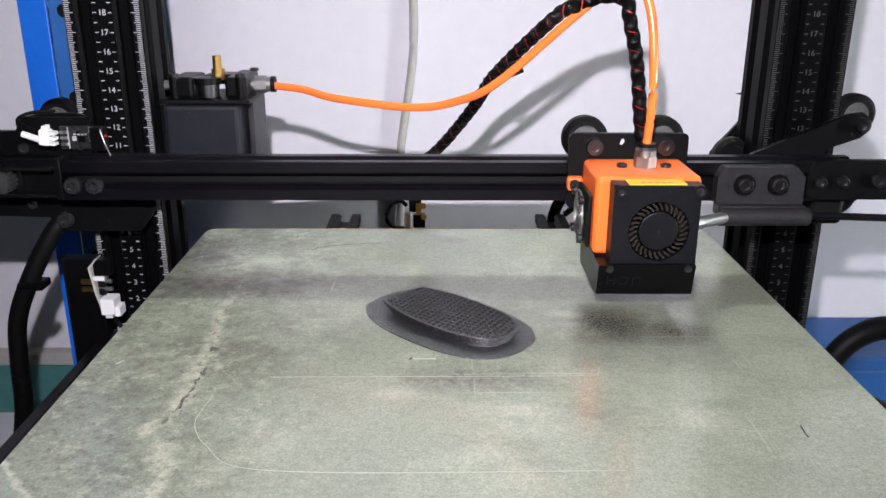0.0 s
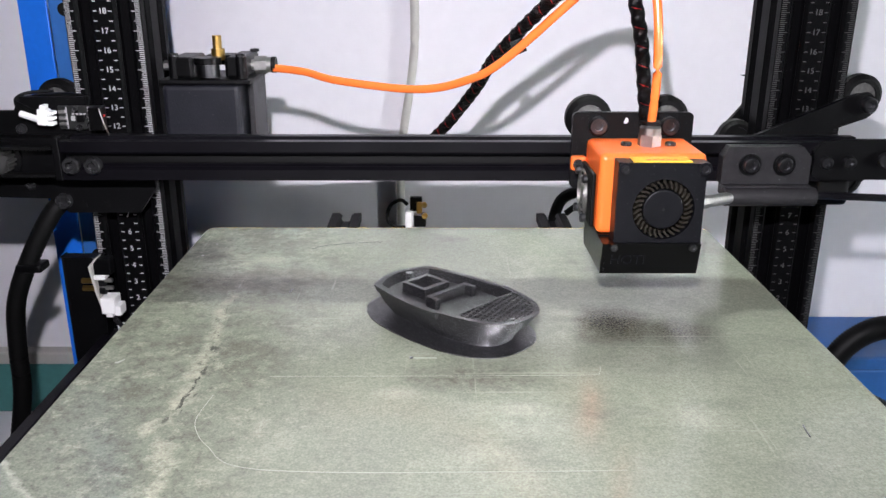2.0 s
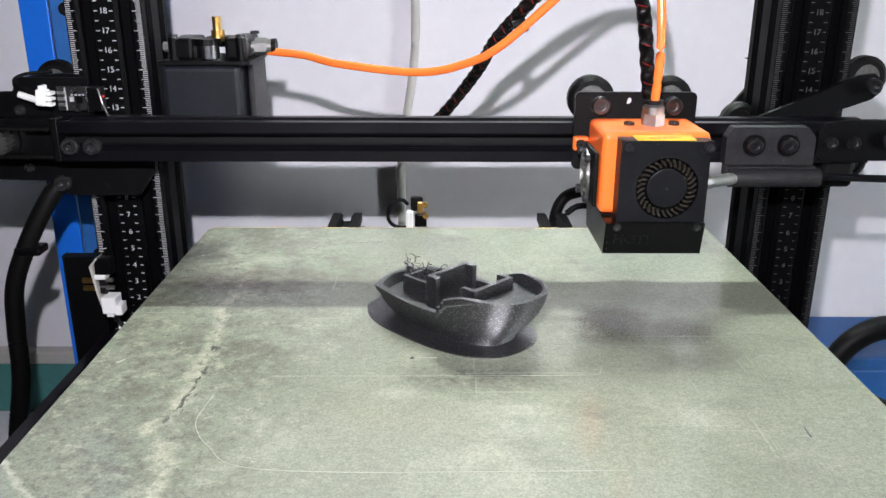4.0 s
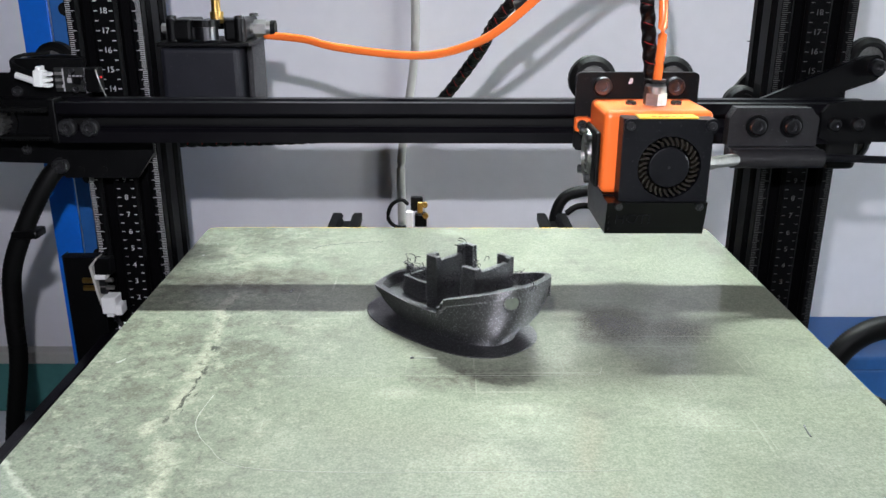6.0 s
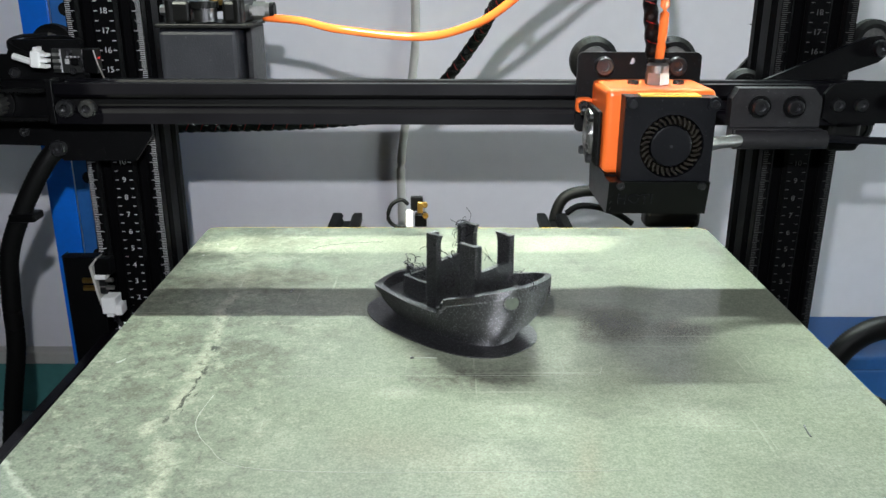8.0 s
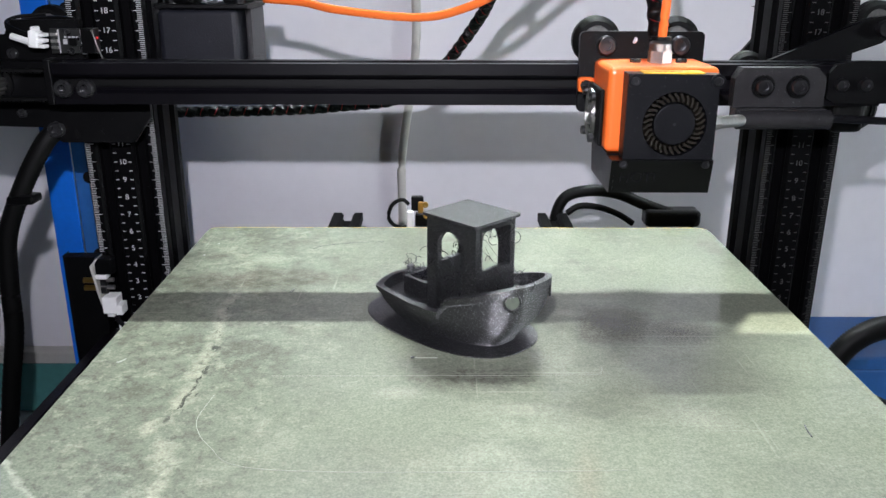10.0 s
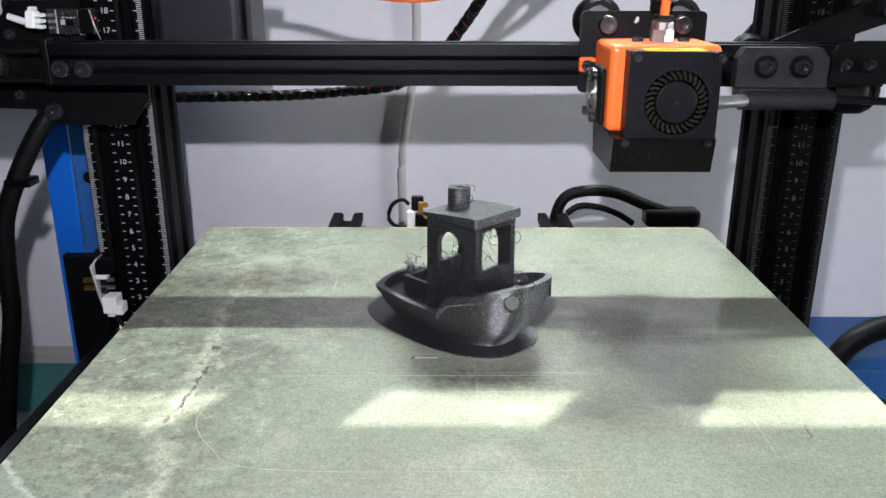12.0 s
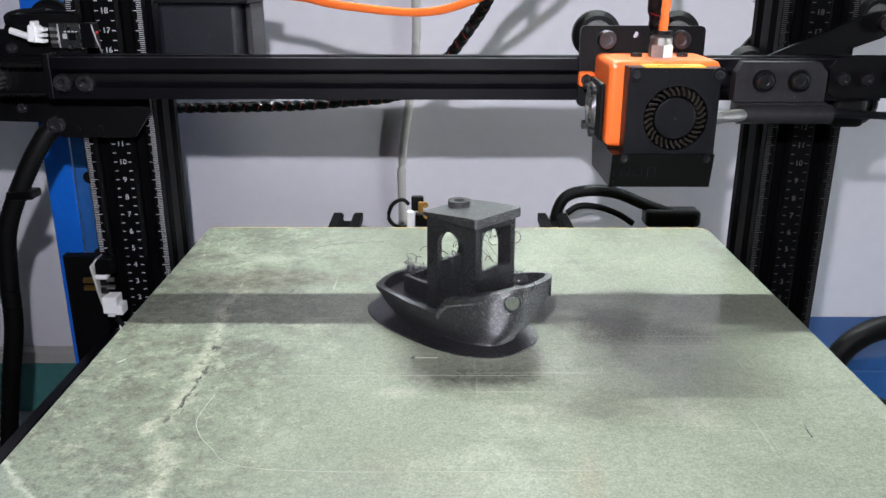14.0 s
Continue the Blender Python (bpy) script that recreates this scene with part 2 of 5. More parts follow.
def room():
    bm = B()
    a0, a1, b0, b1 = SLOT.x - 0.17, SLOT.x + 0.17, 0.575, 0.685
    box(bm, (-1.6, 0.22, -0.75), (a0, 0.32, 2.3))
    box(bm, (a1, 0.22, -0.75), (1.6, 0.32, 2.3))
    box(bm, (a0, 0.22, -0.75), (a1, 0.32, b0))
    box(bm, (a0, 0.22, b1), (a1, 0.32, 2.3))
    part("wall_back", bm, M_WALL, kind="structure", label="pale grey painted plaster wall behind the printer")
    x0, x1, z0, z1 = WIN
    holes = (WIN, TALL_PANE, HIGH_WIN)
    xs = sorted({-1.6, 1.6, *(v for h in holes for v in h[:2])})
    zs = sorted({-0.75, 2.3, *(v for h in holes for v in h[2:])})
    bm = B()
    for a, b in zip(xs, xs[1:]):
        for c, d in zip(zs, zs[1:]):
            if not any(h[0] <= a and b <= h[1] and h[2] <= c and d <= h[3] for h in holes):
                box(bm, (a, -1.6, c), (b, -1.5, d))
    part("wall_front", bm, M_ROOM, kind="structure", label="unseen dark wall with added openings that shape the light")
    part("wall_left", box(B(), (-1.7, -1.6, -0.75), (-1.6, 0.32, 2.3)), M_ROOM, kind="structure", label="unseen wall, darkened to limit bounced light")
    ya, yb, za, zb = LOW_WIN
    bm = B()
    box(bm, (1.6, -1.6, -0.75), (1.7, ya, 2.3))
    box(bm, (1.6, yb, -0.75), (1.7, 0.32, 2.3))
    box(bm, (1.6, ya, -0.75), (1.7, yb, za))
    box(bm, (1.6, ya, zb), (1.7, yb, 2.3))
    part("wall_right", bm, M_ROOM, kind="structure", label="unseen wall, darkened to limit bounced light")
    part("floor", box(B(), (-1.7, -1.6, -0.8), (1.7, 0.32, -0.75)), M_FLOOR, kind="structure", label="grey floor")
    part("ceiling", box(B(), (-1.7, -1.6, 2.3), (1.7, 0.32, 2.35)), M_ROOM, kind="structure", label="unseen ceiling, darkened to limit bounced light")
    part("skirting", box(B(), (-1.2, 0.208, -0.176), (-0.1, 0.2195, -0.128), 0.002), M_TEAL, kind="structure", label="teal painted board along the wall")
    part("trim", box(B(), (-1.2, 0.206, -0.128), (-0.1, 0.2195, -0.116), 0.002), M_CABLE, kind="structure", label="beige rail above the teal board")
    part("ledge", box(B(), (-1.2, 0.16, -0.20), (1.2, 0.2195, -0.177), 0.002), M_WALL, kind="structure", label="pale ledge along the wall")
    w = thing("window_1", (x0, -1.55, z0), "unseen white framed window whose narrow mullions shape the sun patches", "window", kind="structure")
    for a, b in ((x0, x0 + 0.02), (-1.024, -0.9707), (-0.891, -0.842), (x1 - 0.02, x1)):
        part("window_frame", box(B(), (a, -1.556, z0 + 0.02), (b, -1.544, z1 - 0.02), 0.002), M_WHITE, w)
    xt, zt = TALL_PANE[0], TALL_PANE[3]
    for a, b, c, d in ((x0, x1, z0, z0 + 0.02), (x0, xt - 0.001, z1 - 0.02, z1), (xt, x1, zt - 0.02, zt)):
        part("window_frame", box(B(), (a, -1.57, c), (b, -1.53, d), 0.002), M_WHITE, w)
    part("window_frame", box(B(), (-0.909, -1.556, z1 - 0.018), (-0.855, -1.544, zt - 0.022), 0.002), M_WHITE, w)
    w = thing("side_light_opening", (1.6, ya, za), "unseen low opening for the added side light", "window", kind="structure")
    for a, b in ((ya - 0.012, ya - 0.001), (yb + 0.001, yb + 0.012)):
        part("window_frame", box(B(), (1.595, a, za), (1.5995, b, zb), 0.001), M_WHITE, w)
    for a, b in ((za - 0.012, za - 0.001), (zb + 0.001, zb + 0.012)):
        part("window_frame", box(B(), (1.595, ya - 0.012, a), (1.5995, yb + 0.012, b), 0.001), M_WHITE, w)
    x0, x1, z0, z1 = HIGH_WIN
    w = thing("sun_strip_opening", (x0, -1.55, z0), "unseen opening that shapes the strip of sun on the bed", "window", kind="structure")
    for a, b in ((x0 - 0.012, x0 - 0.001), (x1 + 0.001, x1 + 0.012)):
        part("window_frame", box(B(), (a, -1.4995, z0), (b, -1.495, z1), 0.001), M_WHITE, w)
    for a, b in ((z0 - 0.012, z0 - 0.001), (z1 + 0.001, z1 + 0.012)):
        part("window_frame", box(B(), (x0 - 0.012, -1.4995, a), (x1 + 0.012, -1.495, b), 0.001), M_WHITE, w)


# unseen shade, added only to switch the sun patches on and off
def blind():
    x0, x1, z0, z1 = WIN
    t = thing("sun_shutter", (-0.92, -1.49, 1.53), "unseen white pleated shade, moved to vary the sun patches", "shade")
    part("cloth", box(B(), (x0 - 0.02, -1.494, 1.25), (x1 + 0.02, -1.492, 1.523)), M_WHITE, t)
    part("top_bar", box(B(), (x0 - 0.02, -1.497, 1.523), (x1 + 0.02, -1.489, 1.531), 0.001), M_WHITE, t)
    return t


def sliding_shades():
    """Unseen panels added before the low, high and tall openings; they slide to vary the light."""
    x0, x1, z0, z1 = LOW_WIN
    c = thing("side_light_panel", (0, 0, 0), "unseen white panel, slid to vary the added side light", "curtain")
    part("cloth", box(B(), (1.586, x0 - 0.015, z0 - 0.015), (1.588, x1 + 0.015, z1 + 0.015)), M_WHITE, c)
    part("rail", box(B(), (1.584, x0 - 0.015, z1 + 0.015), (1.590, x1 + 0.015, z1 + 0.023), 0.001), M_WHITE, c)
    x0, x1, z0, z1 = HIGH_WIN
    d = thing("sun_strip_shutter", (0, 0, 0), "unseen white shade, sunk to let a strip of sun onto the bed", "shade")
    part("cloth", box(B(), (x0 - 0.03, -1.488, z0 - 0.02), (x1 + 0.03, -1.486, z1 + 0.05)), M_WHITE, d)
    part("top_bar", box(B(), (x0 - 0.03, -1.490, z1 + 0.05), (x1 + 0.03, -1.484, z1 + 0.056), 0.001), M_WHITE, d)
    e = thing("sun_patch_panel", (0, 0, 0), "unseen white panel, slid to shape a sun patch", "screen")
    part("cloth", box(B(), (-0.825, -1.483, 1.638), (-0.50, -1.481, 1.90)), M_WHITE, e)
    part("rail", box(B(), (-0.825, -1.485, 1.90), (-0.50, -1.479, 1.908), 0.001), M_WHITE, e)
    return c, d, e


def bench():
    t = thing("bench", (0, -0.1, -0.06), "dark workbench under the printer", "bench")
    part("benchtop", box(B(), (-0.24, -0.40, -0.085), (0.245, 0.16, -0.062), 0.002), M_PLASTIC, t)
    for x in (-0.21, 0.215):
        for y in (-0.37, 0.13):
            part("leg", box(B(), (x - 0.02, y - 0.02, -0.749), (x + 0.02, y + 0.02, -0.085), 0.002), M_PLASTIC, t)


# ---- printer ----
def upright(name, x, ink):
    t = thing(name, (x, 0.02, -0.05), "black slotted aluminium upright with a printed white centimetre scale", "upright", "printer uprights")
    bm = B()
    prism(bm, [(x + a, 0.02 + b) for a, b in slotted(0.04, 0.04, 2, 2)], 2, -0.04, 0.42)
    part("profile", bm, M_POST, t)
    bm = B()
    for k in range(0, 250):
        z = k * 0.001
        w = 0.0046 if k % 10 == 0 else 0.0036 if k % 5 == 0 else 0.0026
        for x0, sgn in ((x - 0.0195, 1), (x + 0.0195, -1)):
            a, b = sorted((x0, x0 + sgn * w))
            vs = [bm.verts.new(c) for c in ((a, -0.0002, z - 0.00016), (b, -0.0002, z - 0.00016), (b, -0.0002, z + 0.00016), (a, -0.0002, z + 0.00016))]
            bm.faces.new(vs)
        if k % 5 == 0:
            for a, b in (((x - 0.0049, x - 0.0030), (x + 0.0030, x + 0.0049))):
                vs = [bm.verts.new(c) for c in ((a, -0.0002, z - 0.0002), (b, -0.0002, z - 0.0002), (b, -0.0002, z + 0.0002), (a, -0.0002, z + 0.0002))]
                bm.faces.new(vs)
    part("scale_marking", bm, ink, t, "white millimetre ticks", kind="stuff")
    for k in range(1, 21):
        me = text_mesh(str(k), 0.0042)
        me.materials.append(ink)
        o = new("scale_number", me)
        o.parent = t
        o.matrix_local = Matrix.Translation(Vector((x, -0.0002, k * 0.01)) - t.location) @ pose(0, 0, 0, 90, 0, 0)
    return t


def base_frame():
    t = thing("printer_base", (0, -0.05, -0.06), "black slotted aluminium base frame of the printer", "printer base")
    for x in (-0.186, 0.186):
        bm = B()
        prism(bm, [(x + a, -0.02 + b) for a, b in slotted(0.04, 0.04, 2, 2)], 1, -0.30, 0.14)
        part("side_rail", bm, M_ANOD, t)
        part("foot", box(B(), (x - 0.015, -0.28, -0.062), (x + 0.015, -0.25, -0.04), 0.003), M_RUBBER, t)
        part("foot", box(B(), (x - 0.015, 0.09, -0.062), (x + 0.015, 0.12, -0.04), 0.003), M_RUBBER, t)
    part("housing", box(B(), (-0.166, -0.30, -0.06), (0.166, 0.10, 0.012), 0.003), M_STEEL, t)
    for x in (-0.073, 0.066):
        bm = B()
        prism(bm, [(x + a, 0.022 + b) for a, b in slotted(0.02, 0.02, 1, 1)], 1, -0.28, 0.10)
        part("guide_rail", bm, M_ANOD, t)


def rail_ends():
    t = thing("rear_rail", (0, 0.09, -0.02), "black slotted rail ends behind the bed", "rail")
    for x in (-0.0735, 0.0640):
        bm = B()
        prism(bm, [(x + a, 0.0350 + b) for a, b in slotted(0.0195, 0.0195, 1, 1)], 1, 0.058, 0.090)
        part("rail_end", bm, M_POST, t)
        part("foot", box(B(), (x - 0.008, 0.062, -0.061), (x + 0.008, 0.085, 0.0252), 0.001), M_POST, t)


# the crease along the sheet, as shares of its depth and of the strip it wanders in
CREASE = ((0.13, 0.661), (0.177, 0.623), (0.219, 0.581), (0.251, 0.427), (0.275, 0.473), (0.329, 0.532), (0.395, 0.506), (0.466, 0.507), (0.525, 0.459), (0.597, 0.424), (0.728, 0.471), (0.826, 0.293))


def bed_material():
    """Worn grey-green sheet: mottling, a pale crooked crease, brown stains and fine scratches."""
    m = bpy.data.materials.new("bed_sheet")
    m.use_nodes = True
    n, l = m.node_tree.nodes, m.node_tree.links
    b = n["Principled BSDF"]
    co = n.new("ShaderNodeTexCoord")

    def link(a, z):
        l.new(a, z)

    def noise_(scale, detail=4, rough=0.6, stretch=None):
        x = n.new("ShaderNodeTexNoise")
        x.inputs["Scale"].default_value, x.inputs["Detail"].default_value, x.inputs["Roughness"].default_value = scale, detail, rough
        if stretch:
            mp = n.new("ShaderNodeMapping")
            mp.inputs["Scale"].default_value = stretch
            link(co.outputs["Object"], mp.inputs["Vector"])
            link(mp.outputs[0], x.inputs["Vector"])
        else:
            link(co.outputs["Object"], x.inputs["Vector"])
        return x.outputs["Fac"]

    def calc(op, a, c, d=None):
        x = n.new("ShaderNodeMath")
        x.operation = op
        for i, v in enumerate((a, c, d)):
            if v is None:
                continue
            if isinstance(v, (int, float)):
                x.inputs[i].default_value = v
            else:
                link(v, x.inputs[i])
        return x.outputs[0]

    def band(v, lo, hi, a=0.0, z=1.0):
        """From a to z as v goes from lo to hi, level outside."""
        t = calc("MULTIPLY_ADD", v, 1.0 / (hi - lo), -lo / (hi - lo))
        t.node.use_clamp = True
        return calc("MULTIPLY_ADD", t, z - a, a)

    def mix(f, a, c):
        x = n.new("ShaderNodeMix")
        x.data_type = "RGBA"
        for sock, v in ((x.inputs[6], a), (x.inputs[7], c)):
            if isinstance(v, tuple):
                sock.default_value = (*v, 1)
            else:
                link(v, sock)
        link(f, x.inputs[0])
        return x.outputs[2]

    sep = n.new("ShaderNodeSeparateXYZ")
    link(co.outputs["Object"], sep.inputs[0])
    X, Y = sep.outputs[0], calc("ADD", sep.outputs[1], -0.106)
    big, fine = noise_(9, 3, 0.5), noise_(420, 4, 0.7)
    col = mix(band(big, 0.32, 0.68), (0.174, 0.188, 0.145), (0.228, 0.248, 0.186))
    # broad pale and dark clouds
    col = mix(band(noise_(34, 4, 0.6), 0.52, 0.74, 0, 0.45), col, (0.31, 0.325, 0.255))
    col = mix(band(noise_(23, 5, 0.65, (1.0, 1.6, 1)), 0.53, 0.75, 0, 0.55), col, (0.125, 0.128, 0.105))
    # the left third is blotched pale and dark, at two sizes
    left = band(calc("MULTIPLY_ADD", X, -1.0, calc("MULTIPLY", big, -0.06)), 0.005, 0.075)
    col = mix(calc("MULTIPLY", left, band(noise_(48, 6, 0.7), 0.44, 0.62, 0, 0.75)), col, (0.115, 0.12, 0.092))
    col = mix(calc("MULTIPLY", left, band(noise_(110, 6, 0.75), 0.52, 0.68, 0, 0.6)), col, (0.36, 0.365, 0.285))
    col = mix(calc("MULTIPLY", left, band(noise_(240, 5, 0.75), 0.50, 0.66, 0, 0.6)), col, (0.095, 0.10, 0.078))
    # pale crease that wanders down the sheet
    fc = n.new("ShaderNodeFloatCurve")
    cv = fc.mapping.curves[0]
    way = CREASE
    cv.points[0].location, cv.points[1].location = way[0], way[-1]
    for q in way[1:-1]:
        cv.points.new(*q)
    fc.mapping.update()
    link(calc("MULTIPLY_ADD", Y, 1 / 0.32, 0.27 / 0.32), fc.inputs["Value"])
    mid_line = calc("MULTIPLY_ADD", fc.outputs[0], 0.06, -0.14)
    wob = calc("MULTIPLY", calc("SUBTRACT", noise_(90, 6, 0.75), 0.5), 0.012)
    side = calc("ADD", calc("SUBTRACT", X, mid_line), wob)
    off = calc("ABSOLUTE", side, 0)
    wide = band(Y, -0.25, -0.05, 0.0068, 0.0042)
    crease = calc("SUBTRACT", 1.0, calc("DIVIDE", off, wide))
    crease.node.use_clamp = True
    crease = calc("MULTIPLY", band(crease, 0.05, 0.75), band(noise_(150, 6, 0.75), 0.40, 0.60, 0.1, 1.0))
    # it fades out towards the far edge
    crease = calc("MULTIPLY", crease, band(Y, -0.045, 0.02, 1.0, 0.25))
    col = mix(calc("MULTIPLY", crease, 0.9), col, (0.34, 0.345, 0.265))
    # dark gaps torn out of it
    fleck = calc("MULTIPLY", calc("SUBTRACT", 1.0, band(calc("ABSOLUTE", calc("ADD", side, -0.0022), 0), 0.001, 0.0028)), band(noise_(150, 3, 0.55, (2.6, 0.9, 1)), 0.55, 0.60))
    fleck = calc("MULTIPLY", fleck, calc("MULTIPLY", band(Y, -0.195, -0.180), band(Y, -0.075, -0.065, 1, 0)))
    col = mix(calc("MULTIPLY", fleck, 0.9), col, (0.06, 0.062, 0.052))
    # a second fold at the near corner, paler beyond it
    fold = calc("ADD", calc("MULTIPLY_ADD", Y, 0.95, 0.355), calc("ADD", X, calc("MULTIPLY", calc("SUBTRACT", noise_(120, 4, 0.6), 0.5), 0.010)))
    col = mix(band(fold, 0.0, -0.002, 0, 0.35), col, (0.27, 0.30, 0.25))
    rim = calc("SUBTRACT", 1.0, band(calc("ABSOLUTE", fold, 0), 0.0004, 0.0022))
    col = mix(calc("MULTIPLY", rim, 0.55), col, (0.42, 0.44, 0.36))

    def patch(x, y, rx, ry, soft):
        """Round patch about a point of the sheet: 1 inside, fading to 0."""
        dx = calc("MULTIPLY_ADD", X, 1 / rx, -x / rx)
        dy = calc("MULTIPLY_ADD", Y, 1 / ry, -y / ry)
        d = calc("SQRT", calc("ADD", calc("MULTIPLY", dx, dx), calc("MULTIPLY", dy, dy)), 0)
        d = calc("ADD", d, calc("MULTIPLY", calc("SUBTRACT", noise_(70, 5, 0.7), 0.5), 1.1))
        return band(d, 1 - soft, 1 + soft * 0.3, 1, 0)

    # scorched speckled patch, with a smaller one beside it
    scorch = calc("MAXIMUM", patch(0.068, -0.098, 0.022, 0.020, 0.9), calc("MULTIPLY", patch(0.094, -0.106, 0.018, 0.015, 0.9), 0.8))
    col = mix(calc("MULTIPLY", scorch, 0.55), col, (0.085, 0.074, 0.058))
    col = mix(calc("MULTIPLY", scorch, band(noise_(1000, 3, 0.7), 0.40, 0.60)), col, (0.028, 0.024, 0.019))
    # brown smear across the back left
    smear = calc("MULTIPLY", patch(-0.108, -0.044, 0.052, 0.017, 0.6), band(noise_(160, 5, 0.7), 0.3, 0.6, 0.3, 1.0))
    col = mix(calc("MULTIPLY", smear, 0.85), col, (0.075, 0.066, 0.052))
    # speckled stain in front of the print, deepened to paint in the boat's shade
    col = mix(calc("MULTIPLY", patch(0.004, -0.150, 0.034, 0.016, 0.9), calc("MULTIPLY", band(noise_(500, 4, 0.7), 0.36, 0.60, 0.35, 1.0), 0.8)), col, (0.05, 0.045, 0.038))
    # pale rubbed spots
    for x, y, rx, ry in ((0.083, -0.181, 0.012, 0.010), (-0.027, -0.163, 0.011, 0.006), (0.049, -0.086, 0.009, 0.006), (0.020, -0.176, 0.010, 0.006), (-0.107, -0.012, 0.013, 0.009)):
        col = mix(calc("MULTIPLY", patch(x, y, rx, ry, 0.8), 0.4), col, (0.35, 0.36, 0.285))

    def grain(c, v, lo, hi):
        x = n.new("ShaderNodeVectorMath")
        x.operation = "SCALE"
        link(c, x.inputs[0])
        link(calc("MULTIPLY_ADD", v, (hi - lo) / 0.44, (lo + hi) / 2 - (hi - lo) / 0.88), x.inputs[3])
        return x.outputs[0]
    col = grain(col, fine, 0.86, 1.14)
    col = grain(col, noise_(1100, 2, 0.6), 0.80, 1.20)
    # hair-fine scratches across and along
    scr = calc("MULTIPLY", band(noise_(30, 2, 0.5, (0.35, 16.0, 1)), 0.66, 0.71), band(noise_(16, 2, 0.5), 0.48, 0.6))
    scr = calc("MAXIMUM", scr, calc("MULTIPLY", band(noise_(26, 2, 0.5, (18.0, 0.5, 1)), 0.69, 0.73), band(noise_(13, 2, 0.5), 0.52, 0.62)))
    col = mix(calc("MULTIPLY", scr, 0.22), col, (0.45, 0.47, 0.38))
    link(col, b.inputs["Base Color"])
    rough = calc("ADD", band(noise_(30, 4, 0.6), 0.25, 0.75, 0.10, 0.18), calc("MULTIPLY", left, 0.10))
    link(rough, b.inputs["Roughness"])
    b.inputs["Specular IOR Level"].default_value = 0.75
    bp = n.new("ShaderNodeBump")
    bp.inputs["Strength"].default_value, bp.inputs["Distance"].default_value = 0.05, 0.0003
    link(fine, bp.inputs["Height"])
    link(bp.outputs[0], b.inputs["Normal"])
    return m


def print_bed():
    t = thing("print_bed", (0, -0.106, 0.036), "worn grey-green build plate with pale scratches and stains", "print bed")
    x0, x1, y0, y1 = -0.1555, 0.1555, -0.265, 0.049
    bm = B()
    prism(bm, rounded(x0, y0, x1, y1, 0.006, 5), 2, ZB - 0.0002, ZB)
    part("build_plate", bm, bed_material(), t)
    bm = B()
    prism(bm, rounded(x0 - 0.0002, y0, x1 + 0.0003, y1 + 0.0014, 0.006, 5), 2, ZB - 0.0042, ZB - 0.0003)
    part("edge_film", bm, M_YELLOW, t, "thin orange-yellow adhesive film along the edge")
    bm = B()
    prism(bm, rounded(x0 + 0.001, y0 + 0.002, x1 - 0.001, y1 - 0.002, 0.004, 3), 2, ZB - 0.0085, ZB - 0.0044)
    part("heater_plate", bm, M_STEEL, t, "black heater plate")
    def line(pts, r, material, name, label):
        part(name, sweep(B(), spline([(x, y, ZB + r * 0.3) for x, y in pts], 8), r, 6), material, t, label, smooth=True)
    line([(-0.0975, -0.165), (-0.0991, -0.1818), (-0.0960, -0.192), (-0.0901, -0.2004), (-0.0777, -0.2122), (-0.044, -0.2157), (0.0183, -0.2152), (0.05, -0.2145)], 0.00014, M_PALE, "residue_line", "pale trace of an earlier print")
    line([(-0.0788, -0.1495), (0.0, -0.149), (0.0479, -0.1482), (0.0535, -0.146), (0.0549, -0.1413)], 0.00010, M_PALE, "residue_line", "pale trace of an earlier print")
    line([(-0.0229, -0.1332), (-0.0123, -0.1332)], 0.0003, M_PALE, "filament_scrap", "short pale plastic scrap")
    line([(-0.0235, -0.1334), (-0.0221, -0.1331)], 0.0006, M_PLA, "filament_scrap", "black plastic crumb")
    line([(0.1192, -0.1865), (0.1186, -0.190), (0.1184, -0.1945)], 0.0003, M_PLA, "filament_scrap", "short black plastic scrap")
    line([(-0.0855, -0.0555), (-0.0865, -0.060)], 0.0003, M_PLA, "filament_scrap", "short black plastic scrap")
    line([(-0.085, 0.008), (-0.078, 0.014), (-0.06, 0.019), (-0.045, 0.021)], 0.00012, M_GREY, "residue_line", "dark trace of an earlier print")
    part("carriage", box(B(), (-0.10, -0.20, ZB - 0.018), (0.10, -0.01, ZB - 0.015), 0.001), M_STEEL, t)
    for x in (-0.09, 0.09):
        for y in (-0.19, -0.02):
            part("spring_post", cyl(B(), (x, y, ZB - 0.015), (x, y, ZB - 0.0086), 0.004), M_CHROME, t)
            part("wheel", cyl(B(), (x * 0.5, y, ZB - 0.03), (x * 0.5, y, ZB - 0.018), 0.008), M_RUBBER, t)
    return t


MOVERS = []


def wheel(t, c, r, w, hub=M_HUB):
    """A grooved roller on a ball bearing, its axle along y."""
    bm = B()
    prof = [(r * 0.62, -w / 2), (r * 0.8, -w / 2), (r, -w / 4), (r, w / 4), (r * 0.8, w / 2), (r * 0.62, w / 2)]
    n = 28
    rings = [[bm.verts.new((c[0] + q * math.cos(2 * math.pi * k / n), c[1] + y, c[2] + q * math.sin(2 * math.pi * k / n))) for k in range(n)] for q, y in prof]
    for a, b in zip(rings, rings[1:] + rings[:1]):
        for k in range(n):
            bm.faces.new((a[k], a[(k + 1) % n], b[(k + 1) % n], b[k]))
    o = part("roller", bm, M_RUBBER, t, "black rubber roller", smooth=False)
    part("bearing", cyl(B(), (c[0], c[1] - w * 0.4, c[2]), (c[0], c[1] + w * 0.4, c[2]), r * 0.6, 24), hub, o)


